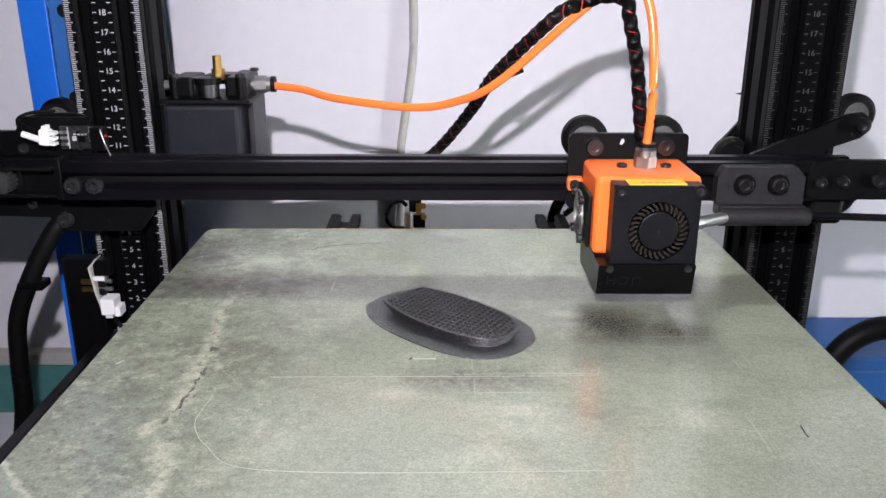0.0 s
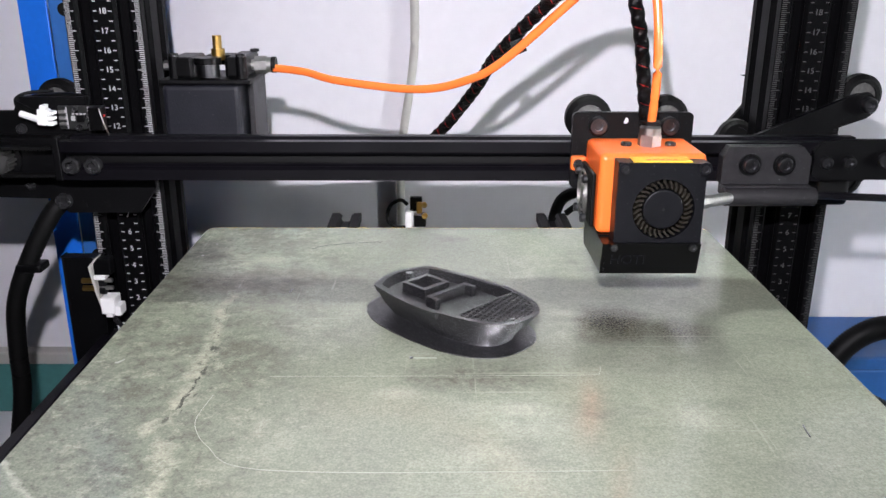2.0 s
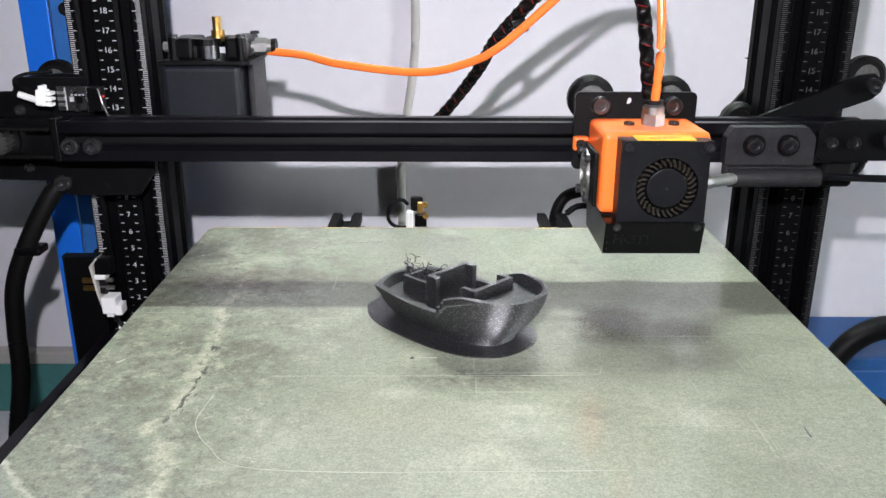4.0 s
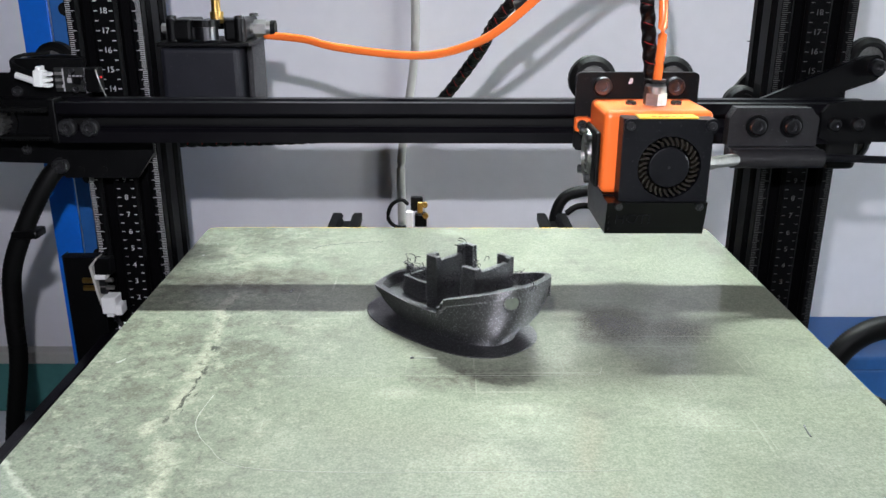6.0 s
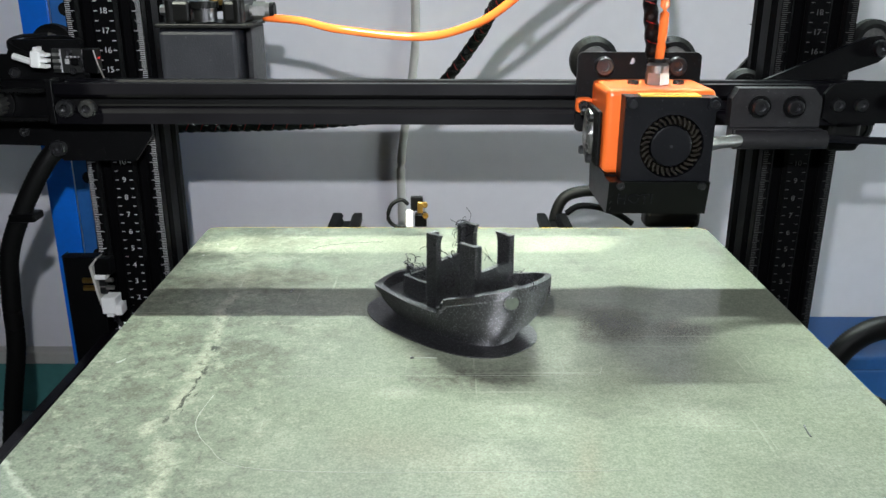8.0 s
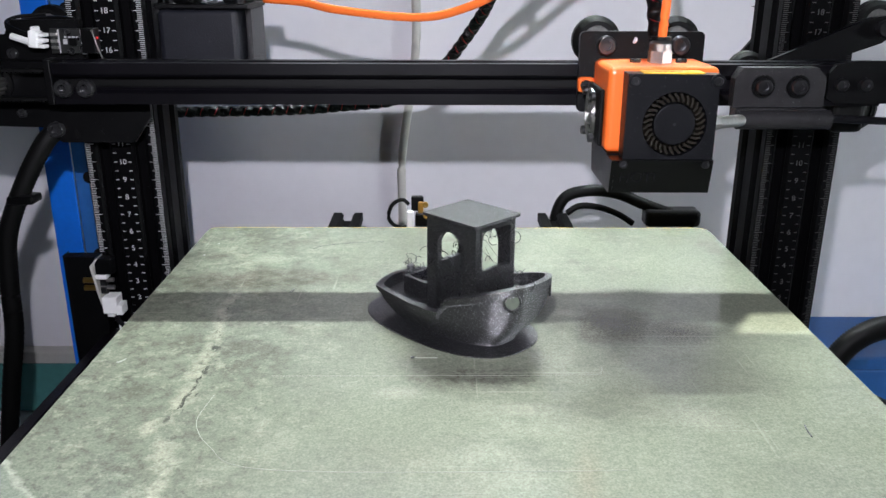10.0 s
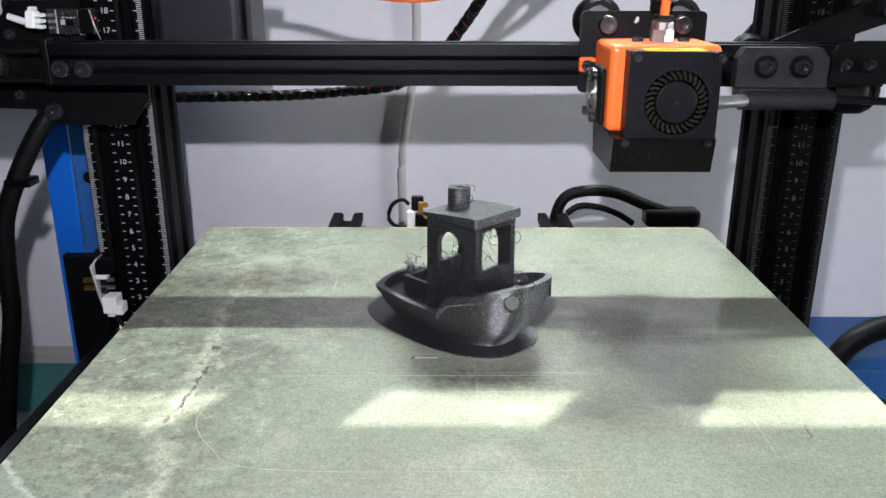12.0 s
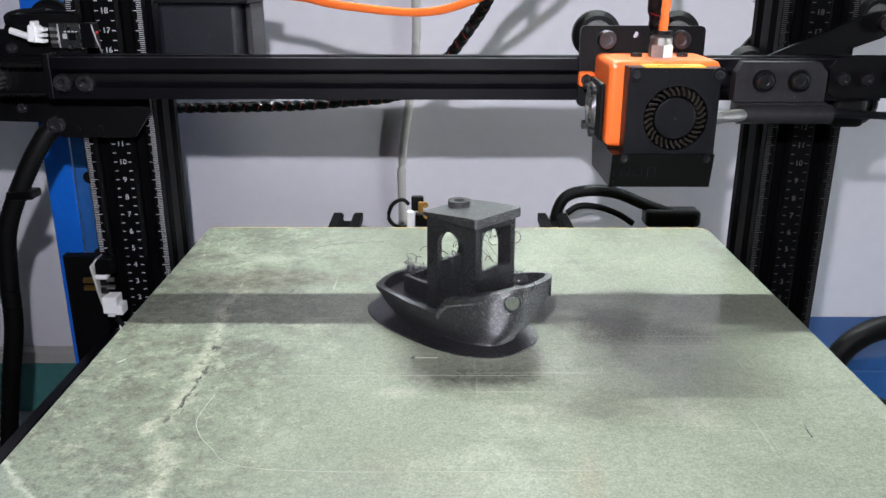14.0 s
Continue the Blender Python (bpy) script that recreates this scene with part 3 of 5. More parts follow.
def x_gantry():
    t = thing("x_gantry", (0, -0.025, 0.10), "black slotted cross beam with its end plates", "printer gantry")
    MOVERS.append(t)
    bm = B()
    prism(bm, [(-0.025 + a, 0.0988 + b) for a, b in slotted(0.02, 0.02, 1, 1)], 0, -0.203, 0.205)
    part("cross_beam", bm, M_ANOD, t)
    bm = B()
    box(bm, (-0.20, -0.0305, 0.0972), (0.125, -0.0300, 0.1004))
    part("belt", bm, M_RUBBER, t, "black toothed belt in the beam's slot")
    # left end plate
    bm = B()
    prism(bm, [(-0.262, 0.1205), (-0.2335, 0.1208), (-0.2300, 0.1280), (-0.196, 0.1280), (-0.1935, 0.1085), (-0.164, 0.1085), (-0.164, 0.079), (-0.174, 0.0655), (-0.212, 0.0655), (-0.2215, 0.0735), (-0.262, 0.0745)], 1, -0.0145, -0.0115)
    part("end_plate", bm, M_STEEL, t, "black steel end plate")
    for p, r in (((-0.1975, -0.0350, 0.0968), 0.0044), ((-0.1865, -0.0350, 0.0968), 0.0044), ((-0.2135, -0.0146, 0.0726), 0.0042), ((-0.2303, -0.0146, 0.1115), 0.0026), ((-0.2302, -0.0146, 0.0812), 0.0025)):
        part("screw", screw(B(), p, (0, -1, 0), r, r * 0.95), M_SCREW, t)
    for p in ((-0.2037, -0.0146, 0.0700), (-0.1914, -0.0146, 0.0701)):
        part("hole_rim", cyl(B(), p, (p[0], p[1] - 0.0002, p[2]), 0.0018, 14), M_RUBBER, t)
    part("bracket", box(B(), (-0.262, -0.0245, 0.0885), (-0.2035, -0.0146, 0.1085), 0.001), M_STEEL, t)
    part("spacer", box(B(), (-0.2072, -0.035, 0.0885), (-0.2035, -0.0247, 0.1105), 0.0006), M_STEEL, t)
    for z in (0.1045, 0.0905):
        out = [(-0.24, z + 0.0012), (-0.2073, z + 0.0012), (-0.2073, z)]
        for k in range(15):
            x = -0.2085 - k * 0.0021
            out += [(x, z), (x, z - 0.0007), (x - 0.001, z - 0.0007), (x - 0.001, z)]
        bm = prism(B(), out + [(-0.24, z)], 1, -0.035, -0.0285)
        part("belt", bm, M_RUBBER, t, "black toothed belt")
    bm = B()
    c = Vector((-0.2371, -0.0300, 0.0976))
    for k in range(16):
        a = 2 * math.pi * k / 16
        p = c + Vector((math.cos(a) * 0.0062, 0, math.sin(a) * 0.0062))
        cyl(bm, p + Vector((0, -0.004, 0)), p + Vector((0, 0.004, 0)), 0.0009, 8)
    cyl(bm, c + Vector((0, -0.004, 0)), c + Vector((0, 0.004, 0)), 0.0060, 24)
    pu = part("pulley", bm, M_CHROME, t, "bright toothed pulley")
    part("flange", cyl(B(), c + Vector((0, 0.0042, 0)), c + Vector((0, 0.0055, 0)), 0.0095, 28), M_STEEL, pu)
    wheel(t, (-0.2204, 0.0120, 0.1228), 0.0115, 0.010)
    wheel(t, (-0.2165, 0.012, 0.080), 0.0115, 0.010)
    # limit switch board on the end plate
    sw = part("limit_switch", box(B(), (-0.2086, -0.0190, 0.1119), (-0.1845, -0.0172, 0.1240), 0.0003), M_BOARD, t, "black limit switch board with white marks")
    part("switch_body", box(B(), (-0.1905, -0.0255, 0.1125), (-0.1835, -0.0192, 0.1245), 0.0004), M_PLASTIC, sw)
    for a, b in (((-0.1930, 0.1115), (-0.1908, 0.1130)), ((-0.1930, 0.1165), (-0.1908, 0.1178)), ((-0.1930, 0.1210), (-0.1900, 0.1238)), ((-0.1985, 0.1165), (-0.1955, 0.1190)), ((-0.2020, 0.1165), (-0.2000, 0.1190))):
        part("marking", box(B(), (a[0], -0.0196, a[1]), (b[0], -0.0192, b[1])), M_MARK, sw)
    part("lever", sweep(B(), [Vector((-0.1845, -0.026, 0.1240)), Vector((-0.1825, -0.027, 0.1170)), Vector((-0.1806, -0.026, 0.1100))], 0.00035, 6), M_CHROME, sw, "thin bright lever")
    part("red_button", box(B(), (-0.1836, -0.0240, 0.1194), (-0.1828, -0.0228, 0.1204)), M_RED, sw)
    for p in ((-0.1995, -0.0192, 0.1222), (-0.1985, -0.0192, 0.1130), (-0.1925, -0.0196, 0.1192), (-0.1922, -0.0196, 0.1143)):
        part("screw", screw(B(), p, (0, -1, 0), 0.0017, 0.0015), M_SCREW, sw)
    for k in range(3):
        z = 0.1140 + k * 0.0032
        part("pin", box(B(), (-0.2080, -0.0205, z), (-0.2042, -0.0192, z + 0.0016), 0.0003), M_CHROME, sw)
    part("marking", box(B(), (-0.2043, -0.0196, 0.1122), (-0.2037, -0.0192, 0.1236)), M_MARK, sw)
    for k in range(4):
        part("marking", box(B(), (-0.2013 + k * 0.0020, -0.0196, 0.1196), (-0.2001 + k * 0.0020, -0.0192, 0.1203)), M_MARK, sw)
    part("chip", box(B(), (-0.1988, -0.0205, 0.1158), (-0.1948, -0.0192, 0.1194), 0.0003), M_PLASTIC, sw)
    bm = B()
    box(bm, (-0.2165, -0.0265, 0.1150), (-0.2118, -0.0195, 0.1232), 0.0008)
    for z in (0.1152, 0.1180, 0.1208):
        box(bm, (-0.2122, -0.0258, z), (-0.2085, -0.0205, z + 0.0017), 0.0004)
    box(bm, (-0.2152, -0.0262, 0.1226), (-0.2130, -0.0200, 0.1252), 0.0005)
    cyl(bm, (-0.2160, -0.0235, 0.1172), (-0.2262, -0.0225, 0.1190), 0.0017, 12)
    bmesh.ops.rotate(bm, verts=bm.verts, cent=(-0.2125, -0.023, 0.119), matrix=Matrix.Rotation(radians(7), 3, "Y"))
    part("plug", bm, M_WHITE, sw, "white nylon plug")
    for k in range(3):
        part("wire", sweep(B(), spline([(-0.2175, -0.022, 0.1195 + k * 0.001), (-0.2230, -0.021, 0.1210 + k * 0.0012), (-0.2300, -0.018, 0.1245 + k * 0.001), (-0.2285, -0.010, 0.1290), (-0.215, -0.006, 0.1300)], 6), 0.0009, 8), M_RUBBER, sw)
    part("wire_sleeve", sweep(B(), spline([(-0.2330, -0.008, 0.1240), (-0.2200, -0.0105, 0.1265), (-0.2050, -0.0105, 0.1270), (-0.1960, -0.0105, 0.1250)], 8), 0.0028, 10), M_RUBBER, t, smooth=True)
    # right end: diagonal arm, tensioner plate and rollers
    bm = B()
    prism(bm, [(0.155, 0.1085), (0.205, 0.1300), (0.212, 0.1310), (0.2165, 0.1270), (0.2165, 0.1215), (0.2120, 0.1175), (0.195, 0.1115), (0.195, 0.0900), (0.155, 0.0900)], 1, -0.0145, -0.0115)
    part("end_plate", bm, M_STEEL, t, "black steel end plate with a diagonal arm")
    bm = B()
    prism(bm, [(p[0], p[2]) for p in ((0.1515, 0.0415, 0.0902), (0.1527, 0.0415, 0.0978), (0.1735, 0.0415, 0.1235), (0.1734, 0.0415, 0.1302), (0.1641, 0.0415, 0.1328), (0.1772, 0.0415, 0.1341), (0.1998, 0.0415, 0.0903))], 1, 0.0415, 0.0445)
    part("back_plate", bm, M_STEEL, t)
    part("screw", screw(B(), (0.2114, -0.0146, 0.1247), (0, -1, 0), 0.0042, 0.004), M_GLINT, t)
    wheel(t, (0.2184, 0.0100, 0.1263), 0.0115, 0.010)
    wheel(t, (0.1602, 0.0300, 0.0989), 0.0105, 0.010, M_RUBBER)
    wheel(t, (0.2165, 0.012, 0.080), 0.0115, 0.010)
    bm = B()
    prism(bm, [(0.1765, 0.0930), (0.1765, 0.1050), (0.1800, 0.1095), (0.190, 0.1110), (0.262, 0.1110), (0.262, 0.0905), (0.181, 0.0905)], 1, -0.0385, -0.0355)
    part("tensioner", bm, M_STEEL, t, "black belt tensioner plate")
    for p, r in (((0.1827, -0.0386, 0.0996), 0.0032), ((0.1942, -0.0386, 0.0997), 0.0032), ((0.2123, -0.0386, 0.1009), 0.0040)):
        part("screw", screw(B(), p, (0, -1, 0), r, 0.003), M_GLINT, t)
    part("idler_cover", box(B(), (0.1853, -0.0300, 0.0742), (0.2020, -0.012, 0.0915), 0.0030, 3), M_RUBBER, t)
    # grey printed bracket that holds a rod
    bm = B()
    prism(bm, [(0.1295, 0.0895), (0.1295, 0.1030), (0.1325, 0.1082), (0.1690, 0.1082), (0.1735, 0.1030), (0.1735, 0.0895)], 1, -0.0430, -0.0357)
    br = part("rod_bracket", bm, M_GREY, t, "dark grey printed bracket")
    for p in ((0.1430, -0.0432, 0.0993), (0.1600, -0.0432, 0.0993)):
        part("washer", cyl(B(), p, (p[0], p[1] - 0.0006, p[2]), 0.0056, 26), M_STEEL, br)
        part("screw", screw(B(), (p[0], p[1] - 0.0006, p[2]), (0, -1, 0), 0.0040, 0.0026), M_GLINT, br)
    bm = B()
    cyl(bm, (0.1304, -0.0480, 0.0841), (0.1750, -0.0480, 0.0842), 0.0046, 24)
    box(bm, (0.1297, -0.0475, 0.0840), (0.1737, -0.0385, 0.0894), 0.0005)
    part("sleeve", bm, M_GREY, br)
    part("rod", cyl(B(), (0.1752, -0.0480, 0.0848), (0.2311, -0.0420, 0.0813), 0.0019, 14), M_ANOD, t, "shiny black rod")
    return t


def print_head():
    t = thing("tool_carriage", (0.085, -0.05, 0.06), "orange printer carriage with a black blower fan and duct", "carriage")
    MOVERS.append(t)
    bm = B()
    box(bm, (0.0612, -0.079, 0.0745), (0.1100, -0.0405, 0.1125), 0.0028, 4)
    sh = part("shroud", bm, M_ORANGE, t, "orange plastic shroud", smooth=False)
    part("ear", box(B(), (0.0534, -0.0460, 0.0966), (0.0612, -0.0405, 0.1038), 0.0015), M_ORANGE, sh)
    part("screw", screw(B(), (0.0568, -0.0462, 0.1002), (0, -1, 0), 0.0026, 0.002), M_SCREW, sh)
    for p in ((0.0766, -0.0600, 0.1132), (0.0976, -0.0600, 0.1132)):
        part("screw", screw(B(), (p[0], p[1], 0.1125), (0, 0, 1), 0.0026, 0.0016), M_SCREW, sh)
    cp = B()
    prism(cp, [(a, b) for a, b in rounded(0.0540, 0.0865, 0.1135, 0.1248, 0.0025, 4)], 1, -0.0403, -0.0373)
    pl = part("carriage_plate", cp, M_STEEL, t, "black steel carriage plate")
    part("hole", cyl(B(), (0.0796, -0.0404, 0.1209), (0.0804, -0.0400, 0.1206), 0.0015, 14), M_WALL, pl, "small hole that shows the wall")
    for p in ((0.0663, -0.0404, 0.1184), (0.1014, -0.0404, 0.1184)):
        part("screw", screw(B(), p, (0, -1, 0), 0.0046, 0.004), M_GLINT, pl)
    wheel(pl, (0.0640, -0.025, 0.1195), 0.0118, 0.010)
    wheel(pl, (0.1030, -0.025, 0.1195), 0.0118, 0.010)
    wheel(pl, (0.0835, -0.025, 0.0775), 0.0118, 0.010)
    # blower: housing with a round mouth, ring of blades and hub
    cx, cz, y0 = 0.0890, 0.0891, -0.0890
    bm = B()
    hole = [(cx + 0.0140 * math.cos(a), cz + 0.0140 * math.sin(a)) for a in np.linspace(0, 2 * math.pi, 41)[:-1]]
    outer = [(0.0675, 0.0737), (0.1070, 0.0737), (0.1070, 0.1060), (0.1080, 0.1062), (0.1080, 0.1103), (0.0675, 0.1108)]
    es = []
    for lp in (outer, hole):
        vs = [bm.verts.new((a, y0, b)) for a, b in lp]
        es += [bm.edges.new((vs[i], vs[(i + 1) % len(vs)])) for i in range(len(vs))]
    fs = [g for g in bmesh.ops.triangle_fill(bm, edges=es)["geom"] if isinstance(g, bmesh.types.BMFace)]
    ex = bmesh.ops.extrude_face_region(bm, geom=fs)["geom"]
    bmesh.ops.translate(bm, verts=[v for v in ex if isinstance(v, bmesh.types.BMVert)], vec=(0, 0.0097, 0))
    bl = part("blower", bm, M_FAN, t, "black square blower fan")
    part("back", cyl(B(), (cx, -0.0802, cz), (cx, -0.0796, cz), 0.0140, 30), M_RUBBER, bl)
    for k in range(30):
        a = 2 * math.pi * k / 30
        bm = B()
        p = [Vector((cx + r * math.cos(a + s), -0.0884, cz + r * math.sin(a + s))) for r, s in ((0.0098, 0.0), (0.0115, 0.05), (0.0133, 0.17))]
        for i, (u, v) in enumerate(zip(p, p[1:])):
            d = (v - u).normalized()
            w = Vector((d.z, 0, -d.x)) * 0.00048
            q = [u - w, v - w, v + w, u + w]
            lo = [bm.verts.new(x) for x in q]
            hi = [bm.verts.new(x + Vector((0, 0.007, 0))) for x in q]
            for j in range(4):
                bm.faces.new((lo[j], lo[(j + 1) % 4], hi[(j + 1) % 4], hi[j]))
            bm.faces.new(lo)
        part("blade", bm, M_BLADE, bl)
    bm = B()
    cyl(bm, (cx, -0.0800, cz), (cx, -0.0884, cz), 0.0090, 36)
    cyl(bm, (cx, -0.0884, cz), (cx, -0.0887, cz), 0.0090, 36, 0.0085)
    part("hub", bm, M_FAN, bl)
    part("hub_dimple", cyl(B(), (cx, -0.0887, cz), (cx, -0.08885, cz), 0.0007, 10), M_GLINT, bl)
    for p in ((0.0705, -0.089, 0.1078), (0.1058, -0.089, 0.1078)):
        part("lug", cyl(B(), p, (p[0], -0.0902, p[2]), 0.0031, 20), M_FAN, bl)
        part("screw", screw(B(), (p[0], -0.0902, p[2]), (0, -1, 0), 0.0019, 0.0012), M_GLINT, bl)
    lb = part("sticker", box(B(), (0.0742, -0.0888, 0.1108), (0.1000, -0.0797, 0.1113)), M_YELLOW, bl, "yellow sticker")
    for k in range(5):
        part("print_bar", box(B(), (0.0800 + k * 0.003, -0.0865, 0.1113), (0.0822 + k * 0.003, -0.0855, 0.1114)), M_RED, lb)
    part("red_wire", box(B(), (0.1071, -0.0865, 0.0790), (0.1080, -0.0845, 0.0806), 0.0003), M_RED, bl)
    # printed duct, its front leaning back at the foot
    bm = B()
    prism(bm, [(-0.0918, 0.0738), (-0.0800, 0.0738), (-0.0800, 0.0745), (-0.0410, 0.0745), (-0.0445, 0.0585), (-0.0885, 0.0585)], 0, 0.0622, 0.1068)
    du = part("duct", bm, M_PLASTIC, t, "glossy black printed fan duct")
    for p in ((0.0672, -0.0918, 0.0722), (0.1030, -0.0918, 0.0722)):
        part("screw", screw(B(), p, (0, -1, 0), 0.0018, 0.0014), M_GLINT, du)
    me = text_mesh("HOT!", 0.0068)
    me.materials.append(M_FAN)
    o = new("lettering", me)
    o.parent = du
    o.matrix_local = Matrix.Translation(Vector((0.0745, -0.0902, 0.0655)) - base_of(du)) @ pose(0, 0, 0, 102, 0, 0) @ Matrix.Diagonal((1, 1, 8, 1))
    for k in range(4):
        part("ridge", box(B(), (0.0635, -0.0905 - 0.0, 0.0605 + k * 0.003), (0.0642, -0.0895, 0.0615 + k * 0.003)), M_PLASTIC, du)
    part("nozzle", cyl(B(), (0.0850, -0.062, 0.0585), (0.0850, -0.062, 0.0535), 0.0035, 12, 0.0006), M_BRASS, t, "brass nozzle")
    # side fan with a bright wire guard
    sf = part("side_fan", box(B(), (0.0588, -0.0745, 0.0765), (0.0608, -0.0450, 0.1020), 0.0008), M_RUBBER, t, "black side fan")
    c = Vector((0.0580, -0.0598, 0.0890))
    for r in (0.0045, 0.0080, 0.0115):
        ring = [c + Vector((-0.0008 + (0.0115 - r) * 0.02, r * math.cos(a), r * math.sin(a))) for a in np.linspace(0, 2 * math.pi, 31)]
        part("guard_ring", sweep(B(), ring, 0.0006, 7), M_CHROME, sf, "bright wire guard", smooth=True)
    for k in range(4):
        a = math.pi / 4 + k * math.pi / 2
        p1 = c + Vector((-0.0008, 0.0135 * math.cos(a), 0.0135 * math.sin(a)))
        part("guard_arm", cyl(B(), c + Vector((-0.0008, 0, 0)), p1, 0.0006, 8), M_CHROME, sf)
        part("screw", screw(B(), p1, (-1, 0, 0), 0.0022, 0.0022), M_GLINT, sf)
    # tube fitting
    bm = B()
    cyl(bm, (0.0875, -0.06, 0.1125), (0.0875, -0.06, 0.1178), 0.0056, 6)
    cyl(bm, (0.0875, -0.06, 0.1178), (0.0875, -0.06, 0.1210), 0.0050, 24)
    cyl(bm, (0.0875, -0.06, 0.1210), (0.0875, -0.06, 0.1222), 0.0050, 24, 0.0040)
    fi = part("tube_fitting", bm, M_CHROME, t, "bright steel tube fitting")
    part("collar", cyl(B(), (0.0875, -0.06, 0.1224), (0.0875, -0.06, 0.1240), 0.0046, 24), M_RUBBER, fi)
    # probe plug at the right side
    bm = B()
    cyl(bm, (0.1100, -0.064, 0.0848), (0.1170, -0.060, 0.0848), 0.0036, 8)
    cyl(bm, (0.1170, -0.060, 0.0848), (0.1320, -0.0500, 0.0842), 0.0030, 14)
    part("thermistor_plug", bm, M_CHROME, t, "bright threaded plug")
    return t


def extruder():
    t = thing("extruder", (-0.14, 0.021, 0.09), "black stepper motor with a black extruder block and brass gear", "extruder")
    MOVERS.append(t)
    bm = B()
    box(bm, (-0.1605, 0.0, 0.088), (-0.1185, 0.042, 0.1325), 0.003, 3)
    part("motor", bm, M_MOTOR, t, "black stepper motor")
    part("mount_plate", box(B(), (-0.1610, -0.0015, 0.1328), (-0.1125, 0.044, 0.1350), 0.0005), M_STEEL, t, "black mounting plate")
    bm = B()
    box(bm, (-0.1560, 0.002, 0.1352), (-0.1430, 0.030, 0.1465), 0.0018)
    cyl(bm, (-0.1535, 0.0045, 0.1352), (-0.1535, 0.0045, 0.1468), 0.0030, 20)
    part("block", bm, M_PLASTIC, t)
    bm = B()
    box(bm, (-0.1265, 0.003, 0.1352), (-0.1155, 0.040, 0.1465), 0.0018)
    cyl(bm, (-0.1180, 0.0050, 0.1352), (-0.1180, 0.0050, 0.1468), 0.0032, 20)
    part("lever_arm", bm, M_PLASTIC, t)
    part("tie_plate", box(B(), (-0.1430, 0.024, 0.1400), (-0.1265, 0.040, 0.1455), 0.0015), M_PLASTIC, t)
    part("bearing", cyl(B(), (-0.1360, 0.006, 0.1360), (-0.1360, 0.006, 0.1425), 0.0060, 28), M_GLINT, t, "dull steel bearing")
    part("bearing_cap", cyl(B(), (-0.1360, 0.006, 0.1427), (-0.1360, 0.006, 0.1462), 0.0072, 28), M_PLASTIC, t)
    part("gear", cyl(B(), (-0.1320, 0.014, 0.1440), (-0.1320, 0.014, 0.1500), 0.0036, 22), M_BRASS, t, "brass drive gear")
    part("shaft", cyl(B(), (-0.1322, 0.014, 0.1500), (-0.1322, 0.014, 0.1570), 0.0024, 18), M_BRASS, t)
    for p in ((-0.1180, 0.0050, 0.1468), (-0.1165, 0.034, 0.1466), (-0.1535, 0.0045, 0.1468)):
        part("screw", screw(B(), p, (0, 0, 1), 0.0026, 0.0016), M_SCREW, t)
    part("bolt", cyl(B(), (-0.1605, 0.010, 0.1415), (-0.1562, 0.010, 0.1415), 0.0026, 6), M_CHROME, t)
    bm = B()
    cyl(bm, (-0.1155, 0.020, 0.1408), (-0.1135, 0.020, 0.1408), 0.0028, 16)
    cyl(bm, (-0.1135, 0.020, 0.1408), (-0.1070, 0.020, 0.1408), 0.0048, 6)
    cyl(bm, (-0.1070, 0.020, 0.1408), (-0.1045, 0.020, 0.1408), 0.0042, 20)
    fi = part("tube_fitting", bm, M_CHROME, t, "bright steel tube fitting")
    part("collar", cyl(B(), (-0.1045, 0.020, 0.1408), (-0.1020, 0.020, 0.1408), 0.0044, 20), M_RUBBER, fi)
    part("side_bracket", box(B(), (-0.1170, 0.012, 0.088), (-0.1140, 0.046, 0.1326), 0.0008), M_GREY, t)
    return t


def filament_tube():
    t = thing("filament_tube", (0.0, 0.0, 0.14), "glossy orange filament tube", "filament tube")
    pts = [(-0.108, 0.02, 0.1405), (-0.0857, 0.012, 0.139), (-0.0659, 0.0, 0.1358), (-0.0247, -0.01, 0.1327), (0.0, -0.02, 0.138), (0.0196, -0.03, 0.1494), (0.0554, -0.04, 0.1824), (0.070, -0.046, 0.194), (0.081, -0.052, 0.194), (0.0865, -0.056, 0.180), (0.0885, -0.06, 0.15), (0.0876, -0.06, 0.122)]
    part("tube", sweep(B(), spline(pts, 10), 0.0021, 12), M_TUBE, t, smooth=True)
    return t


